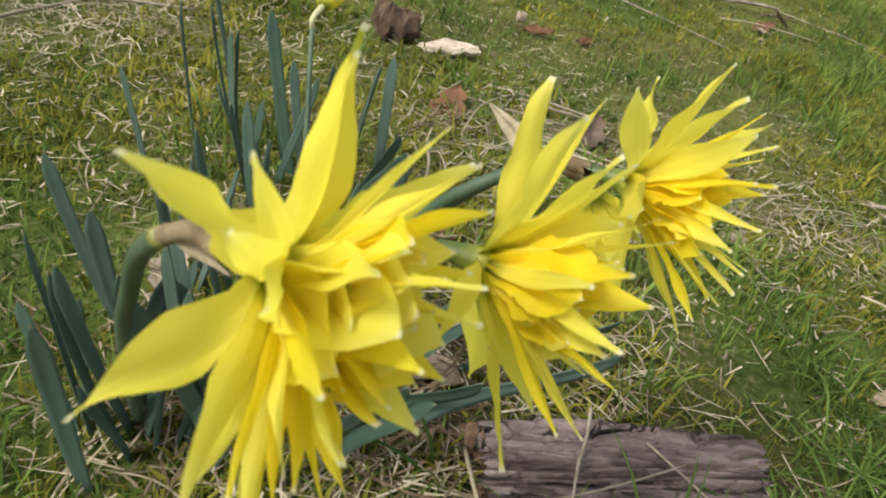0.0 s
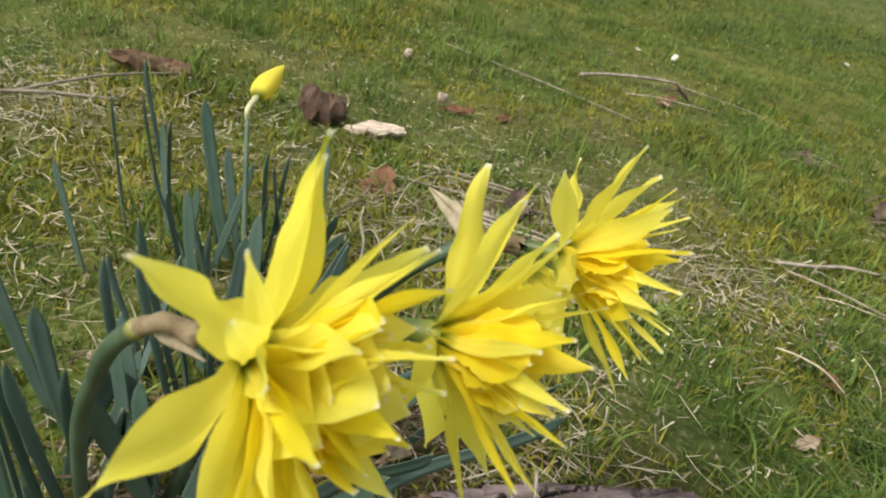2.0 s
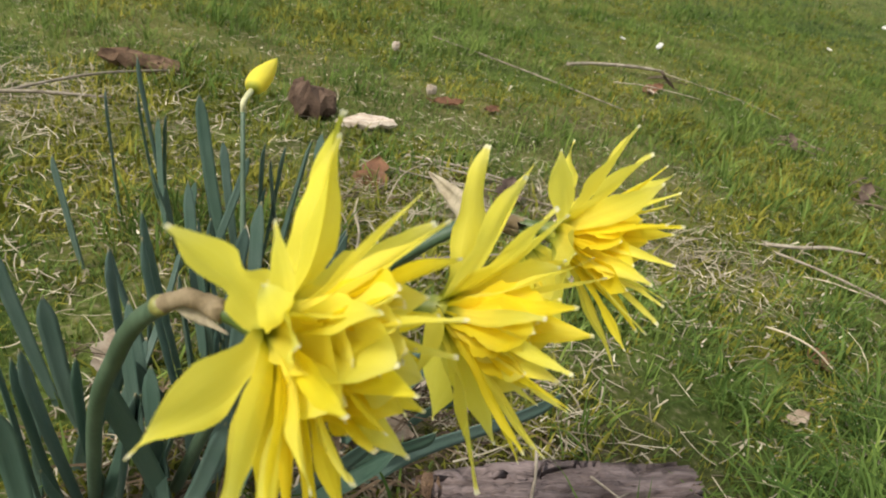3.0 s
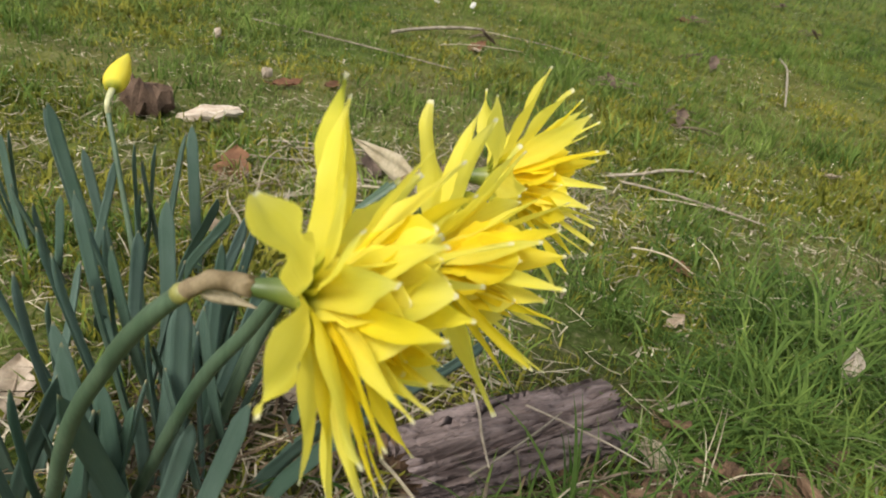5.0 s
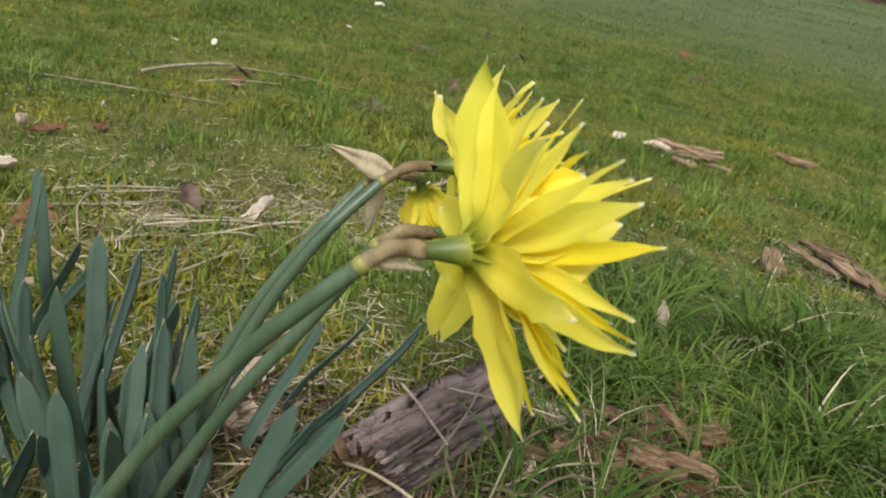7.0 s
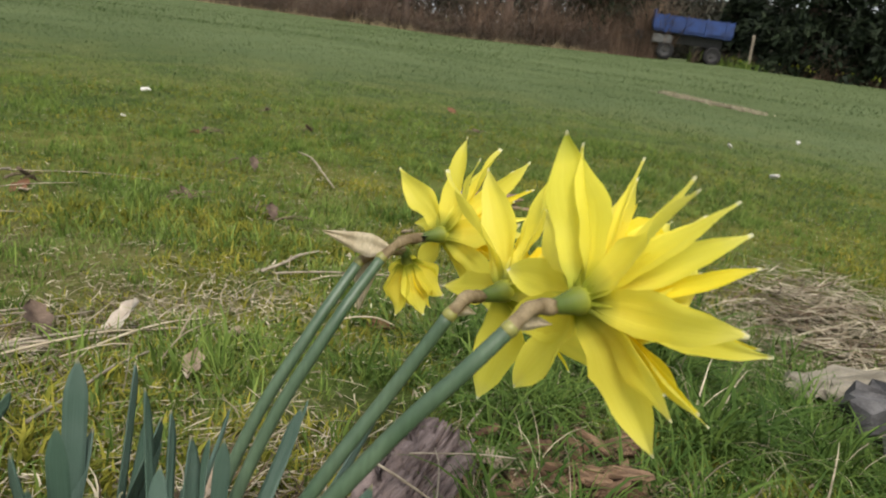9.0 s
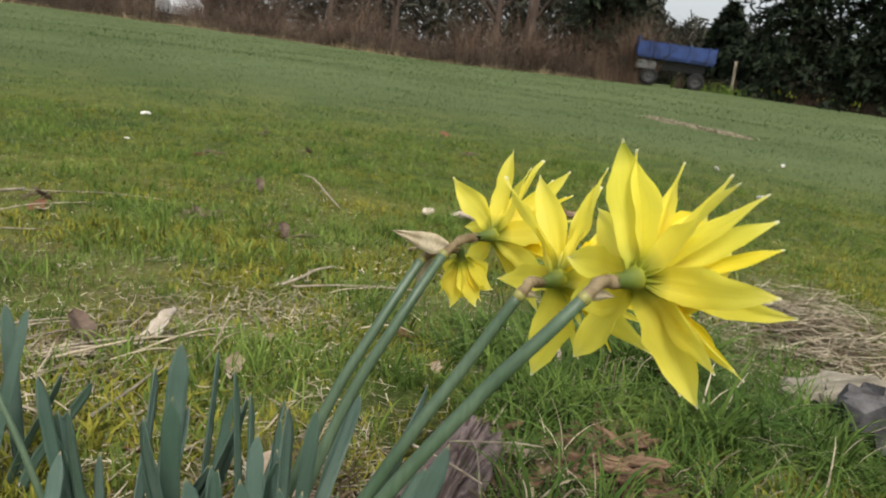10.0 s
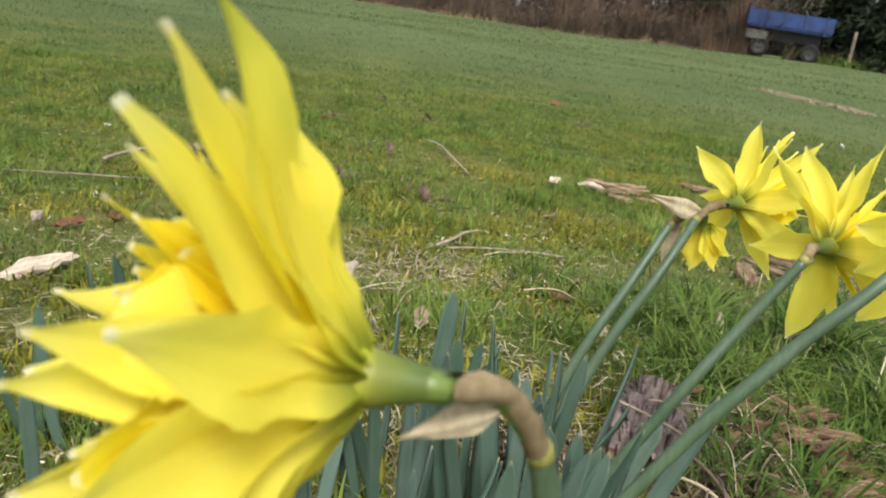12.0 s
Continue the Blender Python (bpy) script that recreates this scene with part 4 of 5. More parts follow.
for k, (a, b, r, label) in enumerate((
        ((0.519, 0.638), (0.649, 0.644), 0.0022, "bleached forked twig on moss"), ((0.520, 0.625), (0.627, 0.505), 0.0014, "pale dry stalk on moss"), ((1.411, 1.213), (1.092, 0.903), 0.0022, "thin dry twig on the lawn"), ((0.500, 1.275), (0.716, 1.338), 0.0034, "bleached branch on the lawn"), ((0.185, 0.644), (0.290, 0.598), 0.0014, "pale dry stalk over dead leaves"), ((0.150, 0.745), (0.273, 0.706), 0.0014, "pale dry stalk over dead leaves"),
        ((0.469, 0.249), (0.512, 0.186), 0.0012, "pale dry stalk in the grass"), ((0.294, 0.280), (0.399, 0.291), 0.0012, "pale bent stalk by the log"),
        ((0.187, 0.277), (0.234, 0.225), 0.0006, "pale straw across the log"), ((0.131, 0.235), (0.206, 0.269), 0.0006, "pale straw across the log"), ((0.161, 0.291), (0.143, 0.238), 0.0009, "brown stalk across the log"),
        ((0.180, 0.723), (0.264, 0.695), 0.0013, "pale dry stalk on moss"), ((0.112, 0.506), (0.256, 0.541), 0.0014, "pale dry stalk on moss"), ((0.168, 0.641), (0.275, 0.585), 0.0014, "pale dry stalk over dead leaves"),
        ((0.100, 0.720), (0.300, 0.660), 0.0012, "long pale stalk on moss"), ((0.270, 1.350), (0.520, 1.050), 0.0014, "long curved dry stalk on the lawn"), ((-0.330, 0.760), (-0.120, 0.980), 0.0018, "bleached branch in straw"),
        ((-0.360, 0.820), (-0.160, 0.850), 0.0022, "bleached branch in straw"), ((0.700, 1.350), (0.860, 1.150), 0.0009, "thin dry twig on the lawn"), ((0.560, 1.200), (0.720, 1.180), 0.0009, "thin dry twig on the lawn"))):
    high = 0.030 if "across" in label else 0.010
    stick(label, a, b, r, 300 + k, None, high if "across" in label else 0.008, name="stick" if "branch" in label or "twig" in label else "dry_stalk")


rng = random.Random(31)
for k in range(9):
    x, y, a = rng.gauss(0.16, 0.07), rng.gauss(0.575, 0.06), rng.gauss(0.15, 0.5)
    l = rng.uniform(0.05, 0.13)
    stick("pale dry stalk in the leaf litter", (x, y), (x + l * math.cos(a), y + l * math.sin(a)), rng.uniform(0.0006, 0.0013), 400 + k, PALE_STALK, 0.012, rng.uniform(0, 0.012), "dry_stalk")
for k in range(6):
    x, y, a = rng.gauss(0.46, 0.07), rng.gauss(0.56, 0.05), rng.uniform(-1.5, 1.5)
    l = rng.uniform(0.03, 0.09)
    stick("pale dry stalk on moss", (x, y), (x + l * math.cos(a), y + l * math.sin(a)), rng.uniform(0.0005, 0.0010), 430 + k, PALE_STALK, 0.012, rng.uniform(0, 0.010), "dry_stalk")


rng = random.Random(61)
for n, (x, y) in enumerate(((0.661, 1.263), (1.414, 1.543), (0.759, 1.005), (1.720, 1.420), (1.950, 1.750), (1.120, 1.150), (0.760, 0.830), (2.400, 1.150))):
    for k in range(5):
        a, l = rng.uniform(-0.9, 0.7), rng.uniform(0.03, 0.075)
        px, py = x + rng.gauss(0, 0.018), y + rng.gauss(0, 0.018)
        stick("thin dark twig in a small tangle on the lawn", (px, py), (px + l * math.cos(a), py + l * math.sin(a)), rng.uniform(0.0007, 0.0016), 600 + 10 * n + k, DARK_STALK, 0.010, rng.uniform(0.0, 0.004), "stick", rng.uniform(0, 0.008))
    dead_leaf("dark curled dead leaf in the grass", x + 0.02, y - 0.01, rng.uniform(0.030, 0.048), rng.uniform(0, 180), DARK_LEAF, 680 + n, 2, 0.016, 25, -20)
rng = random.Random(77)
for k in range(22):
    x, y, a = rng.uniform(0.09, 0.27), rng.gauss(0.205, 0.018), rng.gauss(0.2, 0.7)
    l = rng.uniform(0.03, 0.085)
    stick("thin brown dead stalk in the litter by the log", (x - l / 2 * math.cos(a), y - l / 2 * math.sin(a)), (x + l / 2 * math.cos(a), y + l / 2 * math.sin(a)), rng.uniform(0.0005, 0.0012), 500 + k, DARK_STALK if k % 5 else PALE_STALK, 0.010, rng.uniform(0, 0.012), "dry_stalk")
for k in range(8):
    flake("wood_chip", "splintered tan piece of rotten wood by the log", "wood chip", 0.275 + rng.gauss(0, 0.012), 0.180 + rng.gauss(0, 0.010), rng.uniform(0.03, 0.06), rng.uniform(0.006, 0.012), rng.uniform(0.004, 0.008), -45 + rng.gauss(0, 18), RED_CHIP, 760 + k, 0.006 + 0.003 * k, 14, "wood chips by the log")


# ---- grass, moss and straw ----
def blades(name, label, category, roots, mat, rng, height, width, lean, segs=3, lying=False):
    """Many tapered, bent blades in one mesh; roots: rows of x, y, z."""
    n = len(roots)
    h = height[0] + (height[1] - height[0]) * rng.random(n) ** 1.6
    w = width[0] + (width[1] - width[0]) * rng.random(n)
    a = rng.random(n) * 2 * np.pi
    face = rng.random(n) * 2 * np.pi
    if roots.shape[1] > 4:
        a = roots[:, 4] + rng.normal(0, 0.45, n)
        face = a + np.pi / 2 + rng.normal(0, 0.5, n)
    lean_n = lean[0] + (lean[1] - lean[0]) * rng.random(n)
    scale = roots[:, 3] if roots.shape[1] > 3 else np.ones(n)
    h, w = h * scale, w * np.maximum(scale, 0.6)
    dirs = np.stack([np.cos(a), np.sin(a), np.zeros(n)], 1)
    sides = np.stack([np.cos(face), np.sin(face), np.zeros(n)], 1)
    verts = np.empty((n, 2 * segs + 1, 3))
    for k in range(segs + 1):
        s = k / segs
        bend = lean_n * s * s
        rise = h * s * np.cos(0.7 * np.minimum(bend, 2.0))
        if lying:
            p = roots[:, :3] + dirs * (h * s)[:, None] + np.stack([-dirs[:, 1], dirs[:, 0], 0 * h], 1) * (h * bend * 0.5)[:, None]
            p[:, 2] += h * (0.10 * np.sin(9 * lean_n) * s + 0.22 * (lean_n - 0.1) * s * (1 - s) * 2) + 0.001
        else:
            p = roots[:, :3] + dirs * (h * bend)[:, None] * 0.8
            p[:, 2] += rise
        half = (0.5 * w * (1 - s) ** (0.25 if lying else 0.7))[:, None] * (np.stack([-dirs[:, 1], dirs[:, 0], 0 * h], 1) if lying else sides)
        if k < segs:
            verts[:, 2 * k], verts[:, 2 * k + 1] = p - half, p + half
        else:
            verts[:, 2 * segs] = p
    base = (np.arange(n) * (2 * segs + 1))[:, None]
    quads = np.concatenate([base + np.array([2 * k, 2 * k + 1, 2 * k + 3, 2 * k + 2]) for k in range(segs - 1)])
    tris = base + np.array([2 * segs - 2, 2 * segs - 1, 2 * segs])
    me = bpy.data.meshes.new(name)
    flat = verts.reshape(-1, 3)
    me.vertices.add(len(flat))
    me.vertices.foreach_set("co", flat.astype(np.float32).ravel())
    loops = np.concatenate([quads.ravel(), tris.ravel()]).astype(np.int32)
    me.loops.add(len(loops))
    me.loops.foreach_set("vertex_index", loops)
    starts = np.concatenate([np.arange(len(quads)) * 4, len(quads) * 4 + np.arange(len(tris)) * 3]).astype(np.int32)
    me.polygons.add(len(starts))
    me.polygons.foreach_set("loop_start", starts)
    me.materials.append(mat)
    me.polygons.foreach_set("use_smooth", np.ones(len(starts), dtype=bool))
    me.update(calc_edges=True)
    return tagged(new(name, me), label, category, kind="stuff")


def scatter(rng, count, near, far, power, keep=None, arc=(-32, 170)):
    """Roots over the stretch of lawn in front of the daffodils, thinning with distance."""
    out = []
    while len(out) < count:
        u = rng.random()
        r = (near ** power + u * (far ** power - near ** power)) ** (1 / power)
        a = radians(arc[0] + arc[1] * rng.random())
        x, y = 0.02 + r * math.cos(a), 0.12 + r * math.sin(a)
        m = keep(x, y) if keep else 1.0
        if rng.random() < abs(m):
            out.append((x, y, ground_z(x, y) - 0.002, 0.75 + 0.5 * min(1.0, abs(m)) + 0.05 * min(r, 8)))
    return np.array(out)


def tufts(rng, count, near, far, power, keep, most, spread):
    """Grass in tufts: blades that fan out from shared roots, as x, y, z, size and direction."""
    out = []
    for x, y, z, size in scatter(rng, count, near, far, power, keep):
        big = size * (0.55 + 0.9 * rng.random())
        for n in range(int(rng.integers(4, most))):
            a, r = rng.random() * 6.283, spread * rng.random() ** 0.7
            px, py = x + r * math.cos(a), y + r * math.sin(a)
            if not on_log(px, py):
                out.append((px, py, z, big * (0.6 + 0.6 * rng.random()), a))
    return np.array(out)


nrng = np.random.default_rng(21)
STRAW_SPOTS = ((-0.25, 0.84, 0.22), (0.40, 0.61, 0.10), (0.22, 0.68, 0.12), (0.90, 0.04, 0.20), (0.62, 0.10, 0.16), (0.10, 0.33, 0.12), (0.62, 0.32, 0.12))


def straw_here(x, y):
    return max(math.exp(-((x - a) ** 2 + (y - b) ** 2) / (r * r)) for a, b, r in STRAW_SPOTS)


def on_log(x, y):
    dx, dy = x - 0.178, y - 0.271
    along, across = dx * 0.984 + dy * 0.176, -dx * 0.176 + dy * 0.984
    return abs(along) < 0.078 and abs(across) < 0.026


def heap(x, y):
    """Straw heaps where little grass comes through."""
    return max(math.exp(-((x - 1.02) / 0.30) ** 2 - ((y - 0.0) / 0.13) ** 2), 0.3 * math.exp(-((x - 0.42) / 0.09) ** 2 - ((y - 0.585) / 0.05) ** 2))


def worn(x, y):
    """Bare dark soil and litter round the log and under the leaves."""
    return max(math.exp(-((x - 0.17) / 0.13) ** 2 - ((y - 0.212) / 0.055) ** 2), math.exp(-((x - 0.29) / 0.08) ** 4 - ((y - 0.185) / 0.055) ** 4), 0.9 * math.exp(-((x - 0.07) / 0.09) ** 2 - ((y - 0.31) / 0.06) ** 2), 0.55 * math.exp(-((x - 0.20) / 0.11) ** 2 - ((y - 0.63) / 0.07) ** 2))


def grass_here(x, y):
    if on_log(x, y):
        return 0.0
    tuft = noise.noise((x * 7, y * 7, 1.5)) + 0.6 * noise.noise((x * 2.1, y * 2.1, 4.0))
    lush = math.exp(-((x - 0.45) ** 2 + (y - 0.16) ** 2) / 0.03)
    bare = math.exp(-((x - 0.08) ** 2 + (y - 0.32) ** 2) / 0.018)
    return min(1.0, max(0.10, 0.36 + 1.05 * tuft + 0.8 * lush) * (1 - 0.4 * straw_here(x, y)) * (1 - 0.7 * bare) * (1 - 0.95 * worn(x, y)) * (1 - 0.95 * heap(x, y)))


def moss_here(x, y):
    return 0.0 if on_log(x, y) else min(1.0, max(0.03, 0.5 - 1.3 * noise.noise((x * 4, y * 4, 8.0))) * (1 - 0.15 * straw_here(x, y)) * (1 - 0.9 * worn(x, y)) * (1 - 0.8 * heap(x, y)) * (1 - 0.5 * min(1.0, max(0.0, math.hypot(x, y) - 0.9))))


blades("grass", "fresh green lawn grass in uneven tufts", "grass", tufts(nrng, 14000, 0.08, 3.0, 1.25, grass_here, 15, 0.011), GRASS, nrng, (0.009, 0.030), (0.0010, 0.0023), (0.15, 1.5), 4)
blades("grass", "short green lawn grass further off", "grass", scatter(nrng, 110000, 2.0, 10.0, 0.9, lambda x, y: 0.62 + 0.5 * noise.noise((x * 1.6, y * 1.6, 2.0))), FIELD_GRASS, nrng, (0.010, 0.022), (0.002, 0.0040), (0.3, 1.6), 2)
blades("grass", "mown green grass of the far field", "grass", scatter(nrng, 60000, 9.0, 34.0, 0.8, lambda x, y: 0.6 + 0.5 * noise.noise((x * 0.5, y * 0.5, 2.0))), FIELD_GRASS, nrng, (0.012, 0.030), (0.006, 0.013), (0.1, 1.2), 2)


blades("lawn_grass", "fine short lawn grass between the tufts", "grass", scatter(nrng, 150000, 0.12, 4.0, 1.35, lambda x, y: 0.0 if on_log(x, y) else max(0.0, 0.58 - 0.15 * straw_here(x, y) + 0.7 * noise.noise((x * 5, y * 5, 3.0))) * (1 - 0.9 * worn(x, y)) * (1 - 0.9 * heap(x, y)) * (1 - 0.6 * math.exp(-((x - 0.48) / 0.2) ** 2 - ((y - 0.19) / 0.16) ** 2))), LAWN_GRASS, nrng, (0.006, 0.018), (0.0013, 0.0026), (0.1, 1.5), 2)


blades("lawn_grass", "fine short lawn grass behind the daffodils", "grass", scatter(nrng, 80000, 0.15, 4.0, 1.5, lambda x, y: max(0.0, 0.6 + 0.6 * noise.noise((x * 4, y * 4, 3.0))), (138, 190)), LAWN_GRASS, nrng, (0.008, 0.024), (0.0016, 0.0032), (0.1, 1.5), 2)
blades("grass", "green lawn grass behind the daffodils", "grass", scatter(nrng, 50000, 0.15, 5.0, 1.5, lambda x, y: max(0.0, 0.5 + 0.8 * noise.noise((x * 3, y * 3, 1.5))), (138, 190)), GRASS, nrng, (0.012, 0.034), (0.0018, 0.0034), (0.15, 1.4), 3)


def lush_here(x, y):
    if on_log(x, y):
        return 0.0
    if (x < 0.31 and y > 0.12) or x < 0.15:
        return 0.10 if 0.06 < x and 0.15 < y < 0.26 else 0.0
    return min(1.0, math.exp(-(((x - 0.50) / 0.19) ** 2 + ((y - 0.19) / 0.16) ** 2)) * max(0.0, 0.35 + 1.7 * noise.noise((x * 14, y * 14, 6))) * (1 - 0.95 * heap(x, y)) * (1 - 0.95 * worn(x, y)))


blades("tall_grass", "taller deep green grass beside the log", "grass", tufts(nrng, 1800, 0.15, 1.0, 1.2, lush_here, 15, 0.014), DEEP_GRASS, nrng, (0.016, 0.056), (0.0013, 0.0032), (0.4, 2.4), 7)
blades("straw_bits", "pale dead blades among the tall grass", "straw", tufts(nrng, 160, 0.15, 1.0, 1.2, lush_here, 7, 0.020) + np.array([0, 0, 0.004, 0, 0]), STRAW, nrng, (0.020, 0.060), (0.0008, 0.0016), (0.8, 2.6), 6)
blades("moss", "yellow-green moss between the grass", "moss", tufts(nrng, 27000, 0.08, 3.2, 1.15, moss_here, 12, 0.008), MOSS, nrng, (0.005, 0.016), (0.0012, 0.0026), (0.3, 1.6), 2)


def straws(count, rng):
    roots = []
    while len(roots) < count:
        r = 0.10 + 3.2 * rng.random() ** 1.4
        a = radians(-32 + 170 * rng.random())
        x, y = 0.02 + r * math.cos(a), 0.12 + r * math.sin(a)
        if not on_log(x, y) and rng.random() < (0.12 + 0.9 * straw_here(x, y)) * (1 - 0.75 * worn(x, y)):
            roots.append((x, y, ground_z(x, y) + 0.001 + 0.006 * rng.random(), 1.0))
    return np.array(roots)


blades("straw", "pale dead grass straws lying flat", "straw", np.concatenate([straws(9000, nrng)] + [np.array([(x, y, ground_z(x, y) + 0.002 + 0.010 * nrng.random(), 1.0) for x, y in zip(nrng.normal(a, r, n), nrng.normal(b, r * 0.7, n)) if not on_log(x, y)]) for a, b, r, n in ((0.86, 0.02, 0.14, 800), (0.93, 0.25, 0.06, 350), (0.40, 0.59, 0.07, 150), (0.17, 0.62, 0.07, 220), (0.17, 0.205, 0.05, 40), (-0.28, 0.84, 0.10, 600))]), STRAW, nrng, (0.008, 0.042), (0.0006, 0.0015), (-0.6, 0.9), 5, True)


def heaped(centre, spread, count, high, turn, rng):
    """Roots of straws piled over a stretch, most of them lying one way."""
    x, y = rng.normal(centre[0], spread[0], count), rng.normal(centre[1], spread[1], count)
    top = np.exp(-((x - centre[0]) / spread[0] / 1.6) ** 2 - ((y - centre[1]) / spread[1] / 1.6) ** 2)
    z = np.array([ground_z(a, b) for a, b in zip(x, y)]) + 0.002 + high * top * rng.random(count)
    return np.stack([x, y, z, np.ones(count), turn + rng.normal(0, 0.5, count) + np.pi * (rng.random(count) < 0.5)], 1)


blades("straw", "heap of long pale straw on the lawn", "straw", heaped((1.02, 0.0), (0.18, 0.075), 620, 0.028, -1.2, nrng), STRAW, nrng, (0.04, 0.15), (0.0015, 0.0036), (-0.5, 0.5), 5, True)
blades("litter", "brown stalks mixed into the straw heap", "litter", heaped((1.0, 0.0), (0.17, 0.08), 420, 0.020, -0.9, nrng), LITTER, nrng, (0.04, 0.13), (0.0015, 0.0034), (-0.7, 0.7), 5, True)
blades("straw", "loose pale straw on moss", "straw", heaped((0.40, 0.585), (0.080, 0.040), 70, 0.008, 0.2, nrng), STRAW, nrng, (0.02, 0.07), (0.0007, 0.0015), (-0.6, 0.6), 5, True)
blades("straw", "loose pale straw over dead leaves", "straw", heaped((0.17, 0.60), (0.085, 0.055), 260, 0.012, 0.3, nrng), STRAW, nrng, (0.02, 0.07), (0.0007, 0.0014), (-0.6, 0.6), 5, True)


blades("litter", "brown dead grass and stalks matted round the log", "litter", np.concatenate([heaped((0.16, 0.205), (0.085, 0.028), 700, 0.010, 0.3, nrng), heaped((0.06, 0.315), (0.065, 0.045), 420, 0.010, 0.2, nrng), heaped((0.22, 0.63), (0.085, 0.045), 230, 0.010, 0.2, nrng), heaped((0.29, 0.185), (0.045, 0.035), 480, 0.010, -0.6, nrng)]), LITTER, nrng, (0.015, 0.060), (0.0007, 0.0018), (-0.7, 0.8), 5, True)


blades("straw_bits", "short bleached straw bits scattered over the lawn", "straw", scatter(nrng, 19000, 0.35, 4.5, 0.9, lambda x, y: 0.0 if on_log(x, y) else 0.35 + 0.5 * noise.noise((x * 2.3, y * 2.3, 12.0))) + np.array([0, 0, 0.008, 0]), STRAW, nrng, (0.004, 0.016), (0.0010, 0.0024), (-0.6, 0.9), 3, True)


# ---- the far side of the field ----
def canes(name, label, category, line, count, height, mat, seed, depth=1.5, width=(0.012, 0.035), lean=(0.0, 1.3)):
    """A thicket of thin upright canes along a line of the plan."""
    rng = np.random.default_rng(seed)
    (x0, y0), (x1, y1) = line
    s = rng.random(count)
    d = rng.random(count) * depth
    nx, ny = (y1 - y0), -(x1 - x0)
    k = math.hypot(nx, ny)
    nx, ny = (nx / k, ny / k) if nx > 0 else (-nx / k, -ny / k)
    x, y = x0 + (x1 - x0) * s + nx * d, y0 + (y1 - y0) * s + ny * d
    z = np.array([ground_z(a, b) for a, b in zip(x, y)]) - 0.05
    swell = np.array([0.72 + 0.75 * noise.noise((a * 0.55, b * 0.55, 5.0)) + 0.3 * noise.noise((a * 2.1, b * 2.1, 9.0)) for a, b in zip(x, y)])
    return blades(name, label, category, np.stack([x, y, z, swell], 1), mat, rng, height, width, lean, 4)


HEDGE = ((17.0, 45.0), (22.5, 34.5), (27.2, 26.5), (30.2, 19.0), (32.6, 11.5), (33.5, 6.1))
for k in range(5):
    canes("bramble_thicket", "leafless reddish-brown bramble thicket along the field edge", "thicket", HEDGE[k:k + 2], 4200, (0.8, 3.9), TWIGS, 400 + k, 3.2, (0.010, 0.035), (0.0, 1.6))
    canes("bramble_thicket", "grey arching bramble stems tangled along the field edge", "thicket", HEDGE[k:k + 2], 2600, (0.7, 2.9), GREY_TWIGS, 430 + k, 2.2, (0.010, 0.030), (0.9, 3.0))
    # Low canes in the darkened colour, standing in for the hedge's shaded hollows.
    canes("bramble_thicket", "low tangle of shade-dark stems along the field edge", "thicket", HEDGE[k:k + 2], 1700, (0.4, 1.5), SHADE_TWIGS, 440 + k, 1.6, (0.015, 0.045), (0.6, 2.8))
    canes("verge_grass", "dry straw-coloured grass along the field edge", "grass", ((HEDGE[k][0] - 0.5, HEDGE[k][1] - 0.2), (HEDGE[k + 1][0] - 0.5, HEDGE[k + 1][1] - 0.2)), 900, (0.15, 0.6), DRY_GRASS, 420 + k, 0.8, (0.02, 0.04), (0.2, 1.6))
canes("bramble_thicket", "low brown bramble bank under the conifers", "thicket", ((34.6, 2.2), (35.0, -9.0)), 2400, (0.3, 1.6), TWIGS, 410, 2.0, lean=(0.2, 2.4))
canes("bramble_thicket", "thin brown bramble canes in front of the trailer", "thicket", ((32.7, 7.6), (32.9, 5.1)), 1100, (1.3, 3.4), TWIGS, 412, 0.6, lean=(0.0, 1.2))
# Added stems, coloured dark for the shade that hides the trailer's wheels.
canes("bramble_thicket", "shade-dark stems under the trailer", "thicket", ((33.3, 4.2), (33.9, 2.4)), 420, (0.3, 1.0), SHADE_TWIGS, 413, 0.5, (0.015, 0.045), (0.4, 2.4))
canes("weed_patch", "low green weeds beside the trailer", "weeds", ((33.4, 4.4), (33.8, 1.2)), 700, (0.15, 0.6), GRASS, 411, 0.8, (0.03, 0.06), (0.1, 1.2))


def tree_trunk(height, r, seed, lean=0.0):
    rng = random.Random(seed)
    pts = [Vector((lean * k * height / 5 + rng.uniform(-1, 1) * 0.04 * k, rng.uniform(-1, 1) * 0.04 * k, height * k / 5 - 0.2)) for k in range(6)]
    return tube("trunk", pts, [r * 1.25, r, r * 0.85, r * 0.65, r * 0.42, r * 0.1], TRUNK, 18, 10), pts


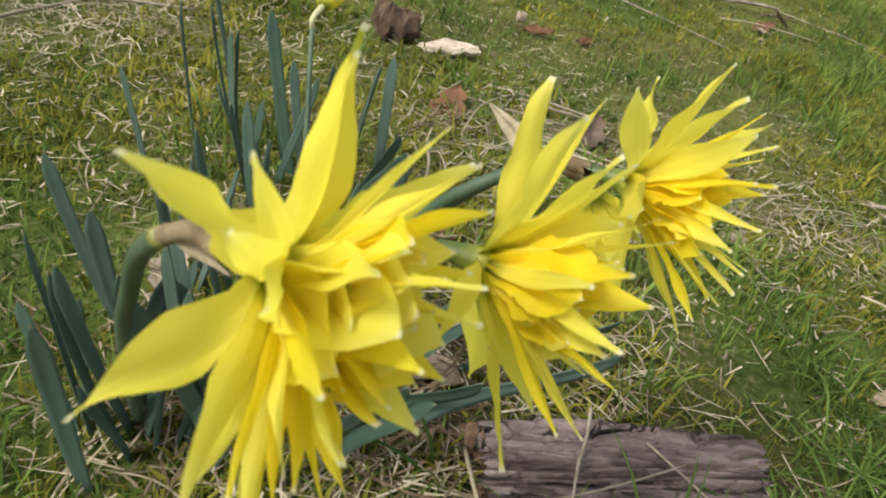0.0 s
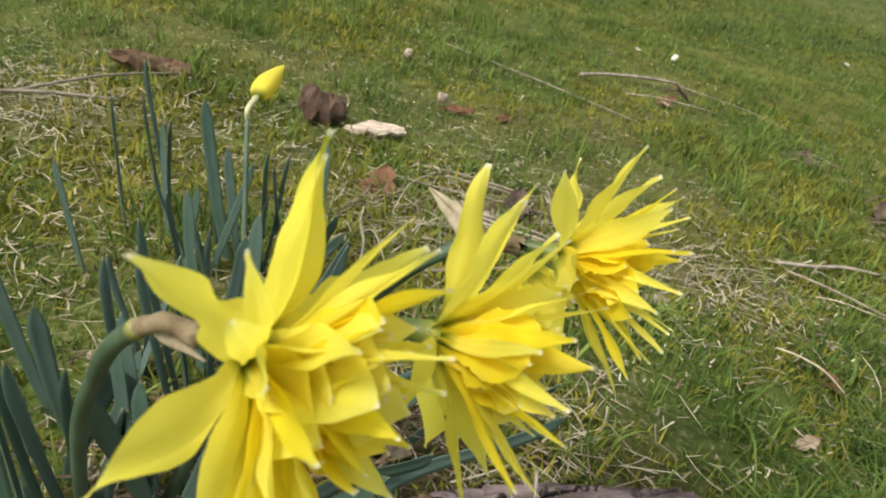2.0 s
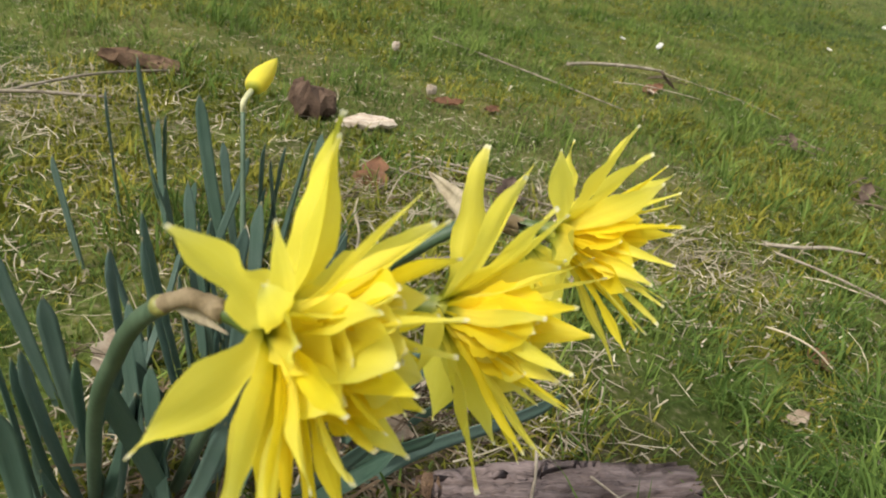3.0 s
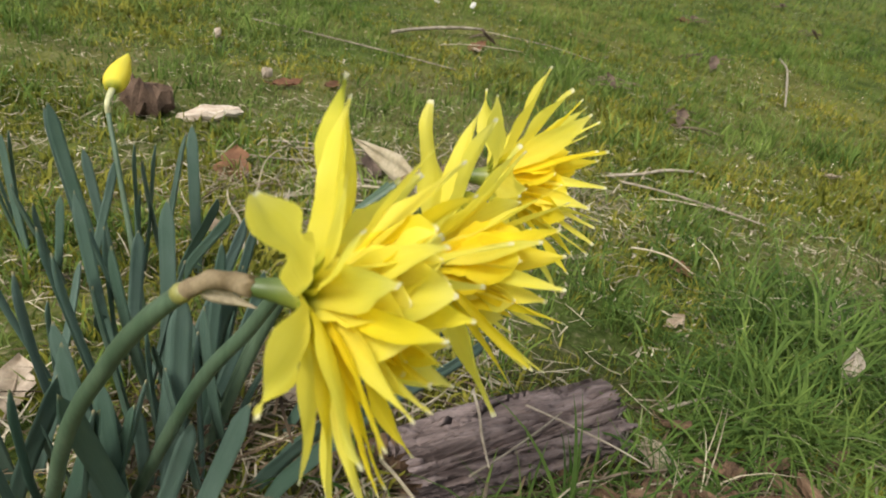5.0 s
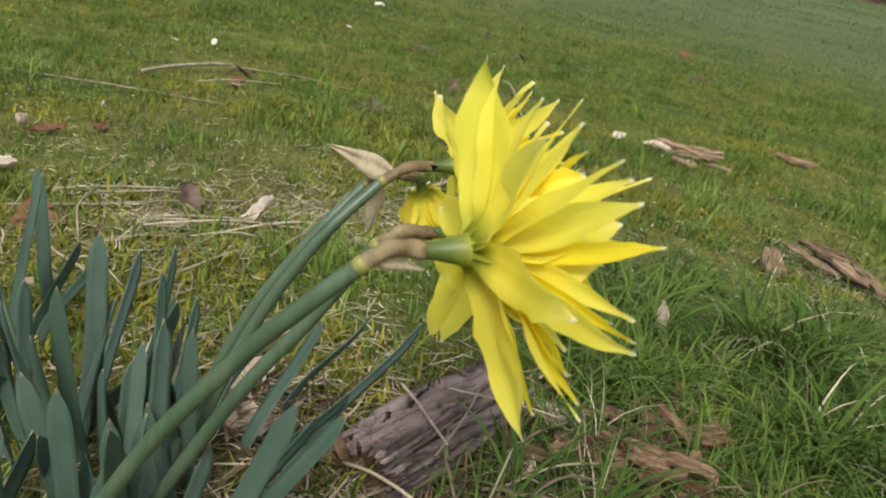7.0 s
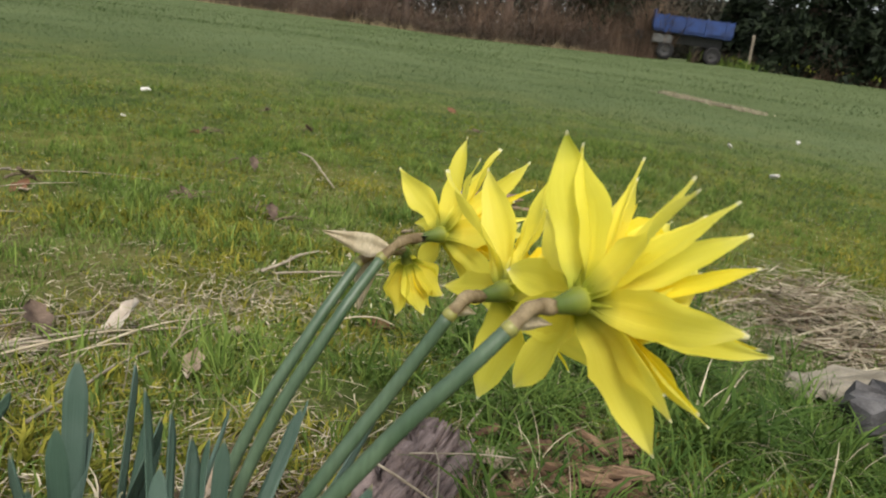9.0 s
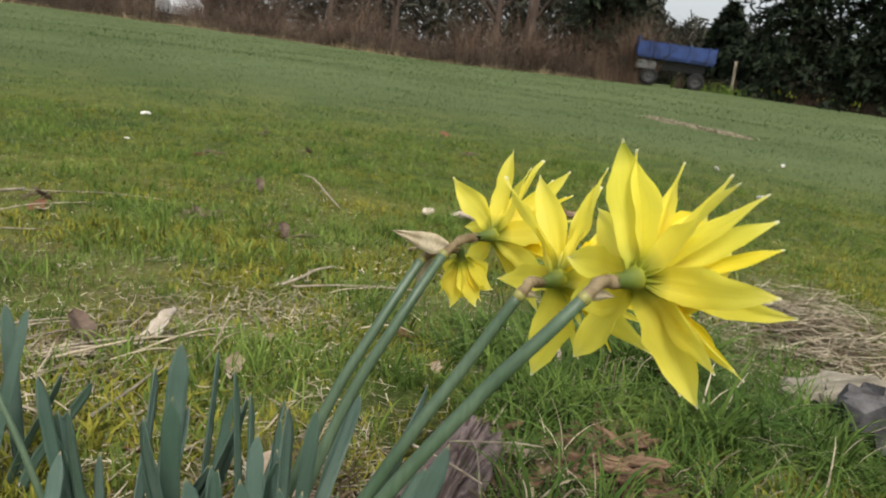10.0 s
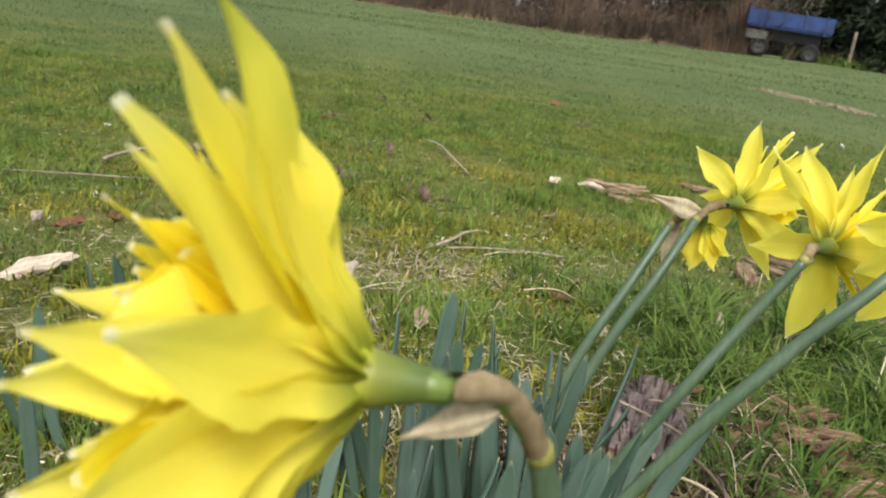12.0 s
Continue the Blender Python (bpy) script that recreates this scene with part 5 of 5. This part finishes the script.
def conifer(x, y, height, reach, seed, low=0.1, label="dark shaggy evergreen conifer behind the field edge"):
    rng = np.random.default_rng(seed)
    foot = Vector((x, y, ground_z(x, y)))
    tree = empty("conifer", foot)
    tagged(tree, label, "tree", "conifers")
    part("trunk", tree_trunk(height, 0.028 * height, seed)[0], tree)
    quads = []
    for b in range(300):
        s = low + (1 - low) * rng.random() ** 0.9
        z, a = height * s, rng.random() * 6.283
        out = reach * (1 - s) ** 0.7 * (0.55 + 0.6 * rng.random())
        for k in range(56):
            f = (k + rng.random()) / 56
            spread = 0.22 * (1 - 0.6 * f) * out + 0.10
            px, py = out * f * math.cos(a), out * f * math.sin(a)
            c = np.array([px, py, z - 0.30 * out * f * f]) + rng.normal(0, 1, 3) * (spread * 0.5, spread * 0.5, 0.10)
            d = rng.normal(0, 1, 3) + np.array([math.cos(a), math.sin(a), -0.5]) * 1.2
            d /= np.linalg.norm(d)
            w = np.cross(d, rng.normal(0, 1, 3))
            w /= np.linalg.norm(w) + 1e-9
            ln, wd = 0.18 + 0.28 * rng.random(), 0.045 + 0.045 * rng.random()
            quads.append((c - w * wd, c + w * wd, c + d * ln + w * wd * 0.4, c + d * ln - w * wd * 0.4))
    v = np.array(quads).reshape(-1, 3)
    part("crown", mesh("crown", v, [(4 * i, 4 * i + 1, 4 * i + 2, 4 * i + 3) for i in range(len(quads))], NEEDLES), tree)
    return tree


def bare_tree(x, y, height, r, seed, label="leafless deciduous tree behind the brambles"):
    rng = random.Random(seed)
    foot = Vector((x, y, ground_z(x, y)))
    tree = empty("bare_tree", foot)
    tagged(tree, label, "tree", "bare trees")
    trunk, pts = tree_trunk(height, r, seed, rng.uniform(-0.05, 0.05))
    part("trunk", trunk, tree)
    for k in range(11):
        z = height * rng.uniform(0.22, 0.9)
        a = rng.uniform(0, 6.28)
        ln = (height - z) * rng.uniform(0.3, 0.6) + 0.4
        s = Vector((0, 0, z))
        e = s + Vector((math.cos(a) * ln, math.sin(a) * ln, ln * rng.uniform(0.4, 1.1)))
        limb = part("limb", tube("limb", [s, s.lerp(e, 0.5) + Vector((0, 0, 0.1)), e], [r * 0.4, r * 0.25, r * 0.06], TRUNK, 10, 6), tree)
        for q in range(4):
            f = rng.uniform(0.3, 0.95)
            s2 = s.lerp(e, f)
            e2 = s2 + Vector((rng.uniform(-1, 1), rng.uniform(-1, 1), rng.uniform(0.1, 1))) * ln * 0.4
            part("twig", tube("twig", [s2, s2.lerp(e2, 0.5), e2], [r * 0.14, r * 0.1, r * 0.03], TRUNK, 6, 4), limb)


conifer(36.6, 8.2, 11.0, 3.0, 501, 0.12)
conifer(36.4, 0.0, 13.0, 3.4, 502, 0.03)
conifer(35.6, -3.4, 12.0, 3.8, 503, 0.05)
conifer(38.5, -7.5, 13.0, 4.2, 504, 0.05)
conifer(42.0, 3.2, 4.2, 1.8, 505, 0.1, "small dark evergreen behind the trailer")
for k, (x, y, h, r) in enumerate(((27.8, 31.5, 8, 0.16), (30.2, 26.3, 8, 0.15), (35.8, 11.6, 9, 0.30), (36.2, 13.6, 9, 0.2), (33.0, 17.5, 9, 0.16), (33.5, 21.5, 8, 0.14), (25.0, 37.0, 8, 0.16))):
    bare_tree(x, y, h, r, 520 + k)


def far_woods():
    """A wooded rise beyond the field, one rough mass of clumps, lower in one gap."""
    rng = np.random.default_rng(77)
    quads = []
    for n in range(95000):
        deg = -35 + 130 * rng.random()
        a = radians(deg)
        r = 62 + 25 * rng.random()
        gap = min(1.0, max(0.0, (deg - 8.5) / 3.0))
        top = (4.6 + 5.5 * gap) * (1 + 0.25 * noise.noise((deg * 0.35, 0, 1)) + 0.22 * noise.noise((deg * 1.7, 0, 2)))
        c = np.array([r * math.cos(a), r * math.sin(a), -1 + (top + 1) * rng.random() ** 0.85])
        d, w = rng.normal(0, 1, 3), rng.normal(0, 1, 3)
        d, w = d / np.linalg.norm(d) * 0.6, w / np.linalg.norm(w) * 0.11
        quads.append((c - w - d, c + w - d * 0.7, c + w * 0.6 + d, c - w * 0.7 + d * 0.8))
    v = np.array(quads).reshape(-1, 3)
    ob = new("far_woods", mesh("far_woods", v, [(4 * i, 4 * i + 1, 4 * i + 2, 4 * i + 3) for i in range(len(quads))], FAR_WOOD))
    tagged(ob, "dark brown-green woodland on the rise beyond the field", "woods", kind="stuff")


far_woods()


def box(name, x0, x1, y0, y1, z0, z1, mat, bevel=0.03):
    bm = bmesh.new()
    bmesh.ops.create_cube(bm, size=1.0)
    for v in bm.verts:
        v.co = Vector(((x0 + x1) / 2 + v.co.x * (x1 - x0), (y0 + y1) / 2 + v.co.y * (y1 - y0), (z0 + z1) / 2 + v.co.z * (z1 - z0)))
    bmesh.ops.bevel(bm, geom=bm.edges[:], offset=bevel, segments=2, affect="EDGES")
    me = bpy.data.meshes.new(name)
    bm.to_mesh(me)
    bm.free()
    me.materials.append(mat)
    return me


def wheel(parent, x, y, r, width):
    tread = [(-0.5, 0.60), (-0.5, 0.86), (-0.42, 0.97), (-0.25, 1.0), (0.25, 1.0), (0.42, 0.97), (0.5, 0.86), (0.5, 0.60)]
    w = part("wheel", lathe("wheel", x, y, r, [(width * a, r * b) for a, b in tread], RUBBER), parent)
    part("rim", lathe("rim", x, y, r, [(-0.40 * width, 0.02), (-0.36 * width, 0.30 * r), (-0.44 * width, 0.60 * r), (0.44 * width, 0.60 * r), (0.36 * width, 0.30 * r), (0.40 * width, 0.02)], BLACK_METAL), w, "dark steel rim")


def lathe(name, x, y, z, profile, mat, sides=28):
    """A ring of rows turned round an axle that lies along y."""
    verts = [(x + q * math.cos(2 * math.pi * j / sides), y + h, z + q * math.sin(2 * math.pi * j / sides)) for h, q in profile for j in range(sides)]
    faces = [(i * sides + j, i * sides + (j + 1) % sides, (i + 1) * sides + (j + 1) % sides, (i + 1) * sides + j) for i in range(len(profile) - 1) for j in range(sides)]
    return mesh(name, verts, faces, mat, smooth=False)


def trailer():
    """Blue tipping trailer behind the end of the brambles."""
    foot = Vector((33.9, 4.35, ground_z(33.9, 4.35)))
    t = empty("trailer", foot)
    t.rotation_euler = (0, 0, radians(-76))
    tagged(t, "faded blue tipper trailer on black wheels beside the brambles", "trailer")
    part("bed", box("bed", -1.8, 1.35, -0.9, 0.9, 1.08, 1.18, BLUE_PAINT), t, "blue steel bed")
    for name, dims in (("side_board", (-1.8, 1.35, -0.94, -0.88, 1.18, 1.74)), ("side_board", (-1.8, 1.35, 0.88, 0.94, 1.18, 1.74)), ("tail_board", (1.31, 1.37, -0.88, 0.88, 1.18, 1.78)), ("head_board", (-1.84, -1.77, -0.88, 0.88, 1.18, 1.92))):
        part(name, box(name, *dims, BLUE_PAINT, 0.015), t)
    for k in range(4):
        part("stake", box("stake", -1.32 + 0.78 * k, -1.25 + 0.78 * k, -0.985, -0.935, 1.05, 1.79, BLUE_PAINT, 0.01), t)
    part("chassis", box("chassis", -2.4, 1.1, -0.4, 0.4, 0.68, 1.05, BLACK_METAL), t)
    part("tool_box", box("tool_box", -1.75, -0.95, -0.85, -0.42, 0.62, 0.98, STEEL, 0.04), t, "dull grey box")
    part("drawbar", tube("drawbar", [Vector((-1.8, 0, 0.8)), Vector((-2.6, 0, 0.7)), Vector((-3.3, 0, 0.5))], [0.07, 0.06, 0.05], BLACK_METAL, 8, 8), t)
    for x in (-1.15, 0.75):
        for y in (-0.72, 0.72):
            wheel(t, x, y, 0.36, 0.24)


trailer()


def car():
    """Pale parked car, mostly hidden by the field edge."""
    foot = Vector((30.6, 28.4, ground_z(30.6, 28.4) + 0.15))
    c = empty("car", foot)
    c.rotation_euler = (0, 0, radians(54))
    tagged(c, "pale white hatchback parked behind the field edge", "car")
    prof = [(-2.0, 0.35), (-2.05, 0.75), (-1.85, 0.92), (-1.1, 0.98), (-0.45, 1.42), (1.0, 1.45), (1.75, 0.98), (2.0, 0.85), (2.02, 0.35)]
    verts, faces = [], []
    for y, f in ((-0.82, 0.0), (-0.62, 1.0), (0.62, 1.0), (0.82, 0.0)):
        for x, z in prof:
            verts.append((x, y, z if f or z < 1.0 else 0.98 + (z - 0.98) * 0.25))
    n = len(prof)
    for r in range(3):
        faces += [(r * n + k, r * n + k + 1, (r + 1) * n + k + 1, (r + 1) * n + k) for k in range(n - 1)]
        faces.append((r * n + n - 1, r * n, (r + 1) * n, (r + 1) * n + n - 1))
    faces += [tuple(range(n)), tuple(range(3 * n, 4 * n))[::-1]]
    part("body", mesh("body", verts, faces, WHITE_PAINT, smooth=False), c)
    for y in (-0.735, 0.735):
        part("side_window", box("side_window", -0.5, 1.1, y - 0.02, y + 0.02, 1.03, 1.28, DARK_GLASS, 0.01), c)
    for x in (-1.3, 1.25):
        for y in (-0.74, 0.74):
            wheel(c, x, y, 0.31, 0.2)


car()


def post(x, y, h, r, label, mat):
    p = Vector((x, y, ground_z(x, y) - 0.1))
    ob = new("fence_post", tube("fence_post", [Vector(), Vector((0.02, 0, h / 2)), Vector((0.05, 0.03, h))], [r, r, r * 0.9], mat, 8, 10))
    ob.location = p
    tagged(ob, label, "post")


post(35.2, 2.1, 1.5, 0.07, "pale weathered leaning post by the trailer", STICK)


def dirt_patch():
    """Worn, pale strip of dry grass in the lawn."""
    rng = np.random.default_rng(9)
    n = 1300
    s = rng.random(n)
    x = 7.35 - 0.75 * s + rng.normal(0, 0.10, n)
    y = 1.25 - 0.95 * s + rng.normal(0, 0.05, n)
    roots = np.array([(a, b, ground_z(a, b), 1.0) for a, b in zip(x, y)])
    blades("dry_grass_strip", "pale worn strip of dry grass in the lawn", "dry grass", roots, STRAW, rng, (0.02, 0.05), (0.004, 0.010), (0.8, 2.0), 3)


dirt_patch()


def far_daffodils():
    """Yellow specks of daffodils in the weeds by the trailer."""
    rng = np.random.default_rng(19)
    x, y = 33.4 + 0.5 * rng.random(26), 3.6 - 7.5 * rng.random(26)
    roots = np.array([(a, b, ground_z(a, b) + 0.25 + 0.15 * rng.random(), 1.0) for a, b in zip(x, y)])
    blades("far_daffodils", "yellow daffodil heads in the weeds by the trailer", "daffodils", roots, PETAL_PALE, rng, (0.08, 0.12), (0.06, 0.09), (0.1, 0.4), 3)


far_daffodils()
